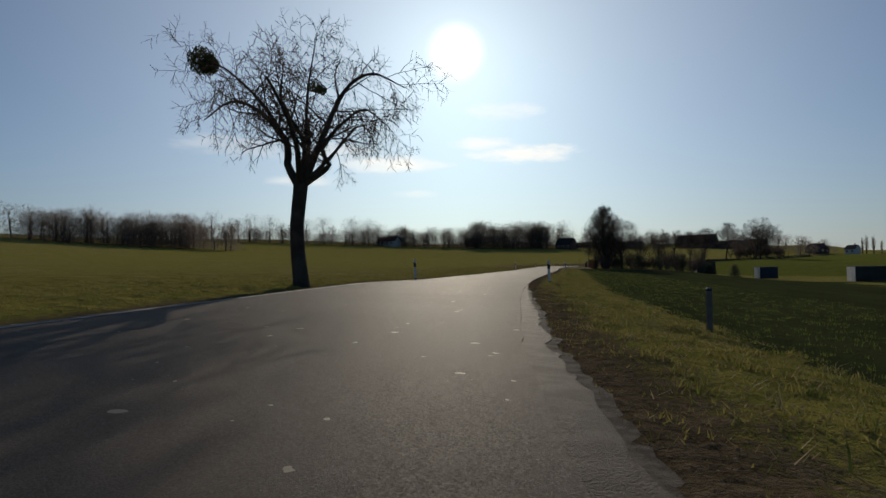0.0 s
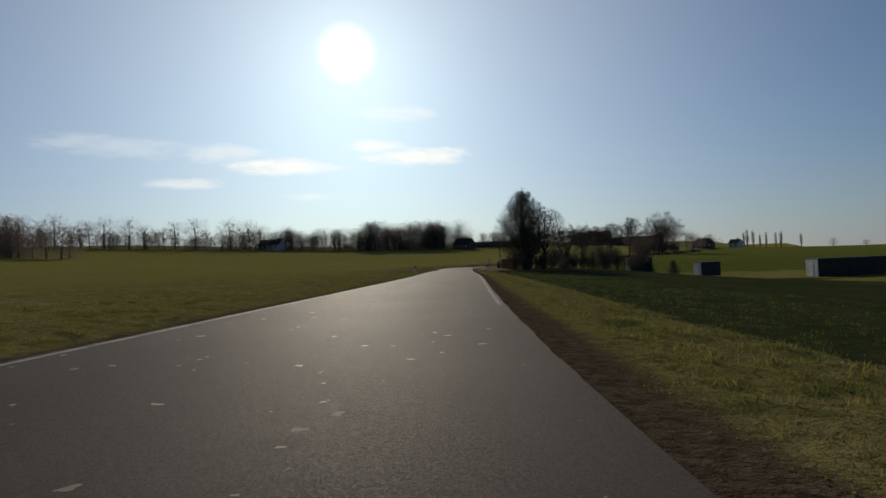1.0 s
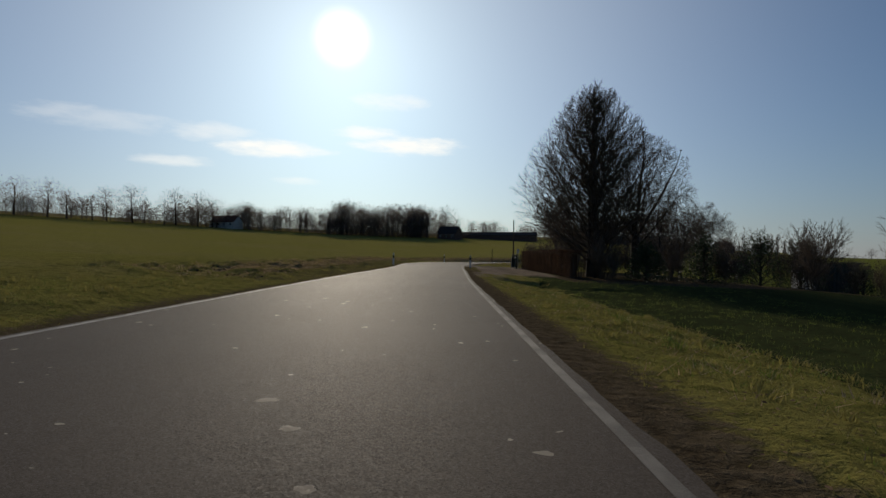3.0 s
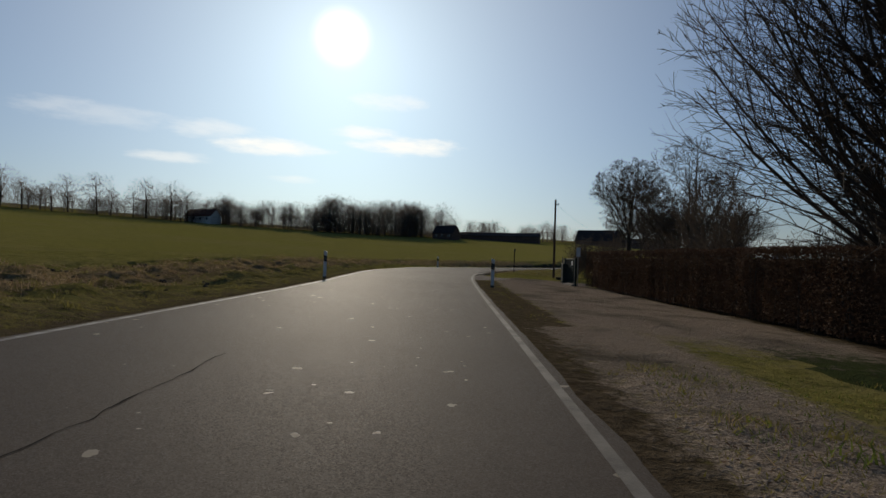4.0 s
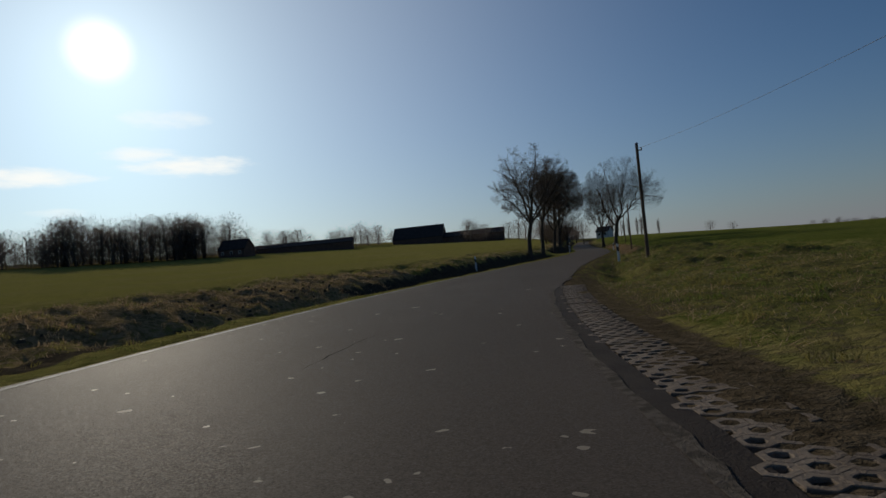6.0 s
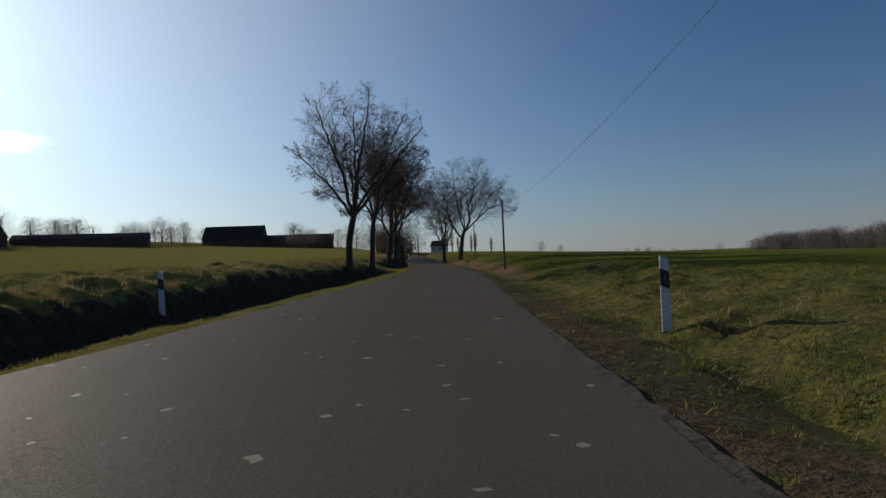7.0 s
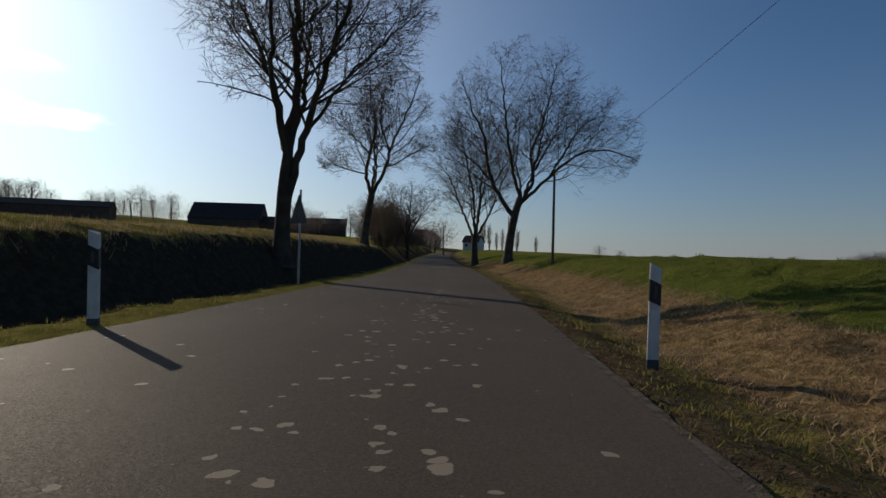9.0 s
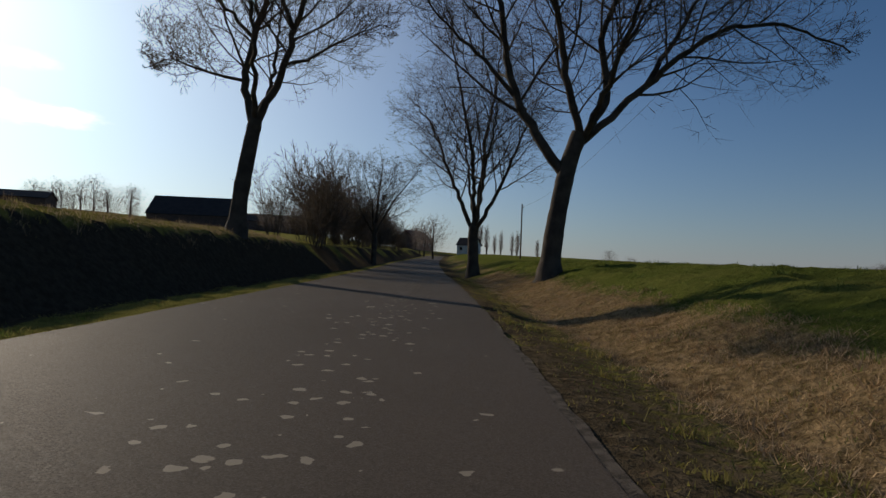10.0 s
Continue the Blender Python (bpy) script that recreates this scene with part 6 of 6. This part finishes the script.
# ---- grass: too many blades to count ----
def blades(name, mat, label, centres, per, h_lo, h_hi, width, spread_r, seed, lean=.35, bent=False, patchy=.0):
    """Tufts of tapering blades on the land at the given places; bent ones have a knee. Patchy: how strongly they crowd into clumps."""
    rs = np.random.RandomState(seed)
    c = np.asarray(centres)
    if patchy:
        lot = .5 + .35 * vnoise(c[:, 0], c[:, 1], 1.1, 7) + .35 * vnoise(c[:, 0], c[:, 1], 2.6, 8)
        c = c[lot > rs.uniform(0, 1, len(c)) * patchy]
    n = len(c) * per
    q = np.repeat(c, per, axis=0) + rs.normal(0, spread_r, (n, 2))
    grow_h = np.repeat(rs.uniform(.55, 1.25, len(c)), per)
    # drop those that would stand on the asphalt
    idx, d = road_frame(q[:, 0], q[:, 1])
    ok = (d > 0.08) | (-d - WID[idx] > 0.06)
    ok &= ~((d > 0) & (d < np.interp(LY[idx], MOUTH_Y, MOUTH_D)) & (LY[idx] > 31) & (LY[idx] < 40.5)) & ~((d > 1.1) & (d < 5.5) & (LY[idx] > 12) & (LY[idx] < 36.3))
    ok &= ~((d > 0) & (d < .85) & (LY[idx] > 41) & (LY[idx] < 71)) & ~((d > 0) & (d < .42) & (LY[idx] < -72))
    q, grow_h = q[ok], grow_h[ok]
    z = land(q[:, 0], q[:, 1])
    n = len(q)
    h = rs.uniform(h_lo, h_hi, n) * grow_h
    a = rs.uniform(0, 6.283, n)
    ln = rs.uniform(.1, 1, n) * lean * h
    dx, dy = np.cos(a) * ln, np.sin(a) * ln
    w = width * rs.uniform(.6, 1.3, n)
    turn = a + rs.normal(0, .6, n)
    wx, wy = -np.sin(turn) * w, np.cos(turn) * w
    m = 5 if bent else 3
    v = np.zeros((n, m, 3), np.float32)
    v[:, 0] = np.column_stack([q[:, 0] - wx, q[:, 1] - wy, z - .012])
    v[:, 1] = np.column_stack([q[:, 0] + wx, q[:, 1] + wy, z - .012])
    v[:, m - 1] = np.column_stack([q[:, 0] + dx, q[:, 1] + dy, z + h * .97])
    base = np.arange(n)[:, None] * m
    if bent:
        v[:, 2] = np.column_stack([q[:, 0] + wx * .7 + dx * .35, q[:, 1] + wy * .7 + dy * .35, z + h * .6])
        v[:, 3] = np.column_stack([q[:, 0] - wx * .7 + dx * .35, q[:, 1] - wy * .7 + dy * .35, z + h * .6])
        loops = np.concatenate([base + np.array([[0, 1, 2, 3]]), base + np.array([[3, 2, 4]])], axis=1).ravel()
        start = np.empty(n * 2, np.int32)
        start[0::2], start[1::2] = np.arange(n) * 7, np.arange(n) * 7 + 4
    else:
        loops = (base + np.array([[0, 1, 2]])).ravel()
        start = (np.arange(n) * 3).astype(np.int32)
    me = bpy.data.meshes.new(name)
    me.vertices.add(n * m)
    me.vertices.foreach_set("co", v.ravel())
    me.loops.add(len(loops))
    me.loops.foreach_set("vertex_index", loops.astype(np.int32))
    me.polygons.add(len(start))
    me.polygons.foreach_set("loop_start", start)
    me.update(calc_edges=True)
    me.validate()
    me.materials.append(mat)
    return tagged(new(name, me), label, "grass", kind="stuff")


def beside(rs, y0, y1, side, o0, o1, n):
    """Random places beside the road between two stations and offsets."""
    s = rs.uniform(s_at(y0), s_at(y1), n)
    k = np.clip(np.searchsorted(SS, s), 0, len(SS) - 1)
    o = rs.uniform(o0, o1, n)
    o = o if side > 0 else -o - WID[k]
    return np.column_stack([LX[k] + NX[k] * o + TX[k] * (s - SS[k]), LY[k] + NY[k] * o + TY[k] * (s - SS[k])])


rs = np.random.RandomState(5)
blades("verge_grass", M_GRASS, "short matted yellow-green winter grass on the verges", np.concatenate([
    beside(rs, -103, 10, 1, .55, 3.8, 13000), beside(rs, -103, 62, -1, .3, 2.6, 9000), beside(rs, -103, 0, -1, 2.6, 7, 4200), beside(rs, 0, 62, -1, 2.4, 7, 3000),
    beside(rs, 40, 72, 1, .9, 7, 4000), beside(rs, 62, 172, 1, .15, 3.4, 5500), beside(rs, 62, 172, -1, .08, .95, 4200),
    beside(rs, 60, 172, -1, 2.8, 6.5, 3600), beside(rs, 14, 36, 1, .2, 1.0, 260)]), 12, .012, .050, .007, .11, 1, lean=2.1, patchy=1.0)
blades("verge_grass", M_GRASS_LUSH, "short green grass on the field's edge", np.concatenate([
    beside(rs, 62, 172, 1, .3, 3.4, 3600), beside(rs, 70, 96, 1, 3, 9, 3000), beside(rs, 96, 172, 1, 2.8, 7.5, 7000), beside(rs, -103, 10, 1, .9, 3.8, 7000), beside(rs, -103, 0, -1, .3, 4, 4000), beside(rs, 62, 172, -1, .1, .8, 1600)]), 11, .012, .048, .007, .12, 2, lean=2.1, patchy=1.0)
blades("dry_grass", M_STRAW, "pale dry matted grass on the ditch slope", np.concatenate([
    beside(rs, 104, 172, 1, 1.25, 3.2, 11000), beside(rs, 74, 108, 1, 1.2, 3.8, 700), beside(rs, 62, 120, -1, 3.0, 6, 1400),
    beside(rs, 122, 172, -1, 2.8, 4.6, 1500), beside(rs, -103, 8, 1, .8, 3.4, 900), beside(rs, 44, 72, 1, .9, 6, 1300)]), 8, .02, .08, .0055, .09, 3, lean=3.4)
blades("stubble", M_STRAW, "pale dead stalks and torn turf along the field's margin", np.concatenate([
    beside(rs, -3, 78, -1, 1.9, 7.0, 6500), beside(rs, 60, 120, -1, 3.2, 5.5, 700)]), 10, .03, .14, .007, .09, 13, lean=1.4, patchy=1.15)
blades("straw_stalks", M_STRAW, "long pale stalks lying matted on the ditch slope", np.concatenate([beside(rs, 100, 172, 1, 1.2, 3.4, 9000), beside(rs, 76, 100, 1, 1.3, 3.4, 350)]), 3, .015, .06, .0042, .12, 14, lean=7.0)
blades("dry_tussocks", M_STRAW, "tangled clumps of pale dead grass on the ditch slope", np.concatenate([beside(rs, 102, 172, 1, 1.2, 3.3, 800), beside(rs, 80, 102, 1, 1.3, 3.2, 50), beside(rs, -2, 78, -1, 2.4, 6.5, 420)]), 22, .03, .10, .006, .08, 16, lean=3.0, bent=True)
blades("bank_top_grass", M_STRAW, "tall pale grass along the top of the bank", np.concatenate([beside(rs, 126, 172, -1, 2.7, 4.2, 1500), beside(rs, 78, 118, -1, 2.9, 4.2, 600)]), 10, .05, .22, .005, .08, 15, lean=.8, patchy=1.0)
blades("crop", M_GRASS_LUSH, "short dark green winter crop", beside(rs, -103, 8, 1, 3.8, 12, 6000), 6, .03, .08, .008, .06, 4, lean=.8)
blades("tussocks", M_GRASS, "rough tussocks of brownish winter grass", np.concatenate([
    beside(rs, -103, 8, 1, 1.0, 3.6, 620), beside(rs, -103, -3, -1, .5, 5, 420), beside(rs, -3, 66, -1, .6, 7, 650), beside(rs, 44, 106, 1, 1.0, 7.5, 420),
    beside(rs, 62, 172, -1, 2.9, 5.0, 330), beside(rs, 106, 172, 1, .4, 1.5, 160)]), 26, .03, .11, .007, .08, 9, lean=1.9, bent=True)
blades("tussocks", M_GRASS_LUSH, "rough green tussocks on the field's edge", np.concatenate([
    beside(rs, 100, 172, 1, 2.9, 7.5, 520), beside(rs, 62, 106, 1, .8, 8.0, 560), beside(rs, -103, 8, 1, 1.2, 3.6, 260)]), 26, .03, .11, .007, .08, 10, lean=1.9, bent=True)


def litter(name, label, centres, lo, hi, seed, mat):
    """Fallen leaves and bits of straw lying about."""
    r = np.random.RandomState(seed)
    n = len(centres)
    z = land(centres[:, 0], centres[:, 1])
    a = r.uniform(0, 6.28, n)
    s = r.uniform(lo, hi, n)
    w = s * r.uniform(.35, .8, n)
    ca, sa = np.cos(a), np.sin(a)
    v = np.zeros((n, 4, 3))
    for i, (px, py) in enumerate(((-1, 0), (0, -1), (1, 0), (0, 1))):
        v[:, i, 0] = centres[:, 0] + px * s * ca - py * w * sa
        v[:, i, 1] = centres[:, 1] + px * s * sa + py * w * ca
        v[:, i, 2] = z + .012 + r.uniform(0, .5, n) * s
    return tagged(raw(name, v.reshape(-1, 3), [(4 * i, 4 * i + 1, 4 * i + 2, 4 * i + 3) for i in range(n)], mat), label, "leaves", kind="stuff")


litter("leaf_litter", "brown fallen leaves along the road's edge", np.concatenate([beside(rs, -103, 8, 1, .5, 2.0, 5200), beside(rs, 88, 172, 1, .2, 1.7, 5200), beside(rs, 10, 33, 1, .1, 1.1, 1200),
       beside(rs, -103, 60, -1, .1, .8, 1800)]), .010, .026, 3, M_LITTER)


def clods(name, label, centres, lo, hi, seed, mat):
    """Lumps of earth and matted turf: small uneven knobs half sunk in the ground."""
    rg = random.Random(seed)
    vs, fs = [], []
    z = land(centres[:, 0], centres[:, 1], False)
    ring = [(math.cos(a), math.sin(a)) for a in (0, 1.05, 2.1, 3.14, 4.19, 5.24)]
    for (x, y), g in zip(centres, z):
        r = rg.uniform(lo, hi)
        k = len(vs)
        a = rg.uniform(0, 6.28)
        sx = rg.uniform(.8, 1.7)
        for c, s in ring:
            q = rg.uniform(.75, 1.25) * r
            vs.append((x + (c * math.cos(a) * sx - s * math.sin(a)) * q, y + (c * math.sin(a) * sx + s * math.cos(a)) * q, g - .03))
        for c, s in ring:
            q = rg.uniform(.45, .8) * r
            vs.append((x + (c * math.cos(a) * sx - s * math.sin(a)) * q, y + (c * math.sin(a) * sx + s * math.cos(a)) * q, g + r * rg.uniform(.35, .7)))
        for i in range(6):
            j = (i + 1) % 6
            fs.append((k + i, k + j, k + 6 + j, k + 6 + i))
        fs.append(tuple(k + 6 + i for i in range(6)))
    return tagged(raw(name, vs, fs, mat, smooth=True), label, "soil", kind="stuff")


clods("clods", "small clods of earth beside the field", beside(rs, -2, 76, -1, 1.6, 6.5, 900), .02, .075, 7, M_SOIL)


# ---- concrete grass pavers along the bend ----
def paver_mesh():
    """One lattice block: three staggered rows of three six-sided openings."""
    R, r = .088, .050
    vs, fs = [], []
    for row in range(3):
        for i in range(3):
            cx, cy = (row - 1) * 1.5 * R, (i - 1) * 1.732 * R + (.433 if row % 2 else -.433) * R
            k = len(vs)
            for rad, z in ((R, -.07), (R, -.003), (R - .003, 0), (r, 0), (r - .003, -.004), (r - .005, -.07)):
                for q in range(6):
                    a = math.pi / 3 * q
                    vs.append((cx + rad * math.cos(a) * (1 if rad > r else .94), cy + rad * math.sin(a), z))
            for lv in range(5):
                for q in range(6):
                    a, b = k + lv * 6 + q, k + lv * 6 + (q + 1) % 6
                    fs.append((a, b, b + 6, a + 6))
    me = bpy.data.meshes.new("grass_paver")
    me.from_pydata(vs, [], fs)
    me.materials.append(M_PAVER)
    return me


PAVER = paver_mesh()
bed = thing("paver_strip", 0, 0, 0, 0, "strip of pale concrete grass pavers along the inside of the bend", "paving", kind="structure")
s = s_at(42.6)
while s < s_at(68.6):
    k = int(np.searchsorted(SS, s))
    o = .235
    x, y = LX[k] + NX[k] * o + TX[k] * (s - SS[k]), LY[k] + NY[k] * o + TY[k] * (s - SS[k])
    ob = new("paver", PAVER)
    ob.parent = bed
    ob.matrix_basis = pose(x, y, -.004 + random.uniform(-.005, .003), random.uniform(-.5, .5), random.uniform(-.5, .5), math.degrees(math.atan2(TY[k], TX[k])) + random.uniform(-1, 1))
    s += .4575


# ---- cracks in the asphalt ----
M_CRACK = material("crack", (0.016, 0.013, 0.011), 0.95, (0.030, 0.025, 0.021), 8.0, spec=0.02)


def crack(y0, y1, o0, o1, seed, wide=.008):
    """A thin ragged dark crack that follows the road."""
    s0, s1 = s_at(y0), s_at(y1)
    n = int((s1 - s0) / .05)
    vs, fs = [], []
    for i in range(n + 1):
        f = i / n
        sx = s0 + (s1 - s0) * f
        k = min(len(SS) - 2, int(np.searchsorted(SS, sx)))
        o = o0 + (o1 - o0) * f + .10 * noise.noise((sx * .9, seed, 0)) + .05 * noise.noise((sx * 4.1, seed, 3))
        w = wide * max(.15, .6 + noise.noise((sx * 3.0, seed, 7))) * min(1, 8 * f, 8 * (1 - f) + .1)
        z = ROADZ[k] + BANK[k] * (-o / WID[k]) + .0045
        for q in (-w, w):
            vs.append((LX[k] + NX[k] * (o + q) + TX[k] * (sx - SS[k]), LY[k] + NY[k] * (o + q) + TY[k] * (sx - SS[k]), z))
        if i:
            b = 2 * i
            fs.append((b - 2, b - 1, b + 1, b))
    return tagged(raw("road_crack", vs, fs, M_CRACK), "thin ragged dark crack in the asphalt", "crack", kind="structure")


crack(4.2, 9.6, -2.85, -3.0, 3)
crack(-62, -57, -3.4, -3.1, 8, .006)
crack(60.5, 62.5, -2.6, -2.45, 5, .01)
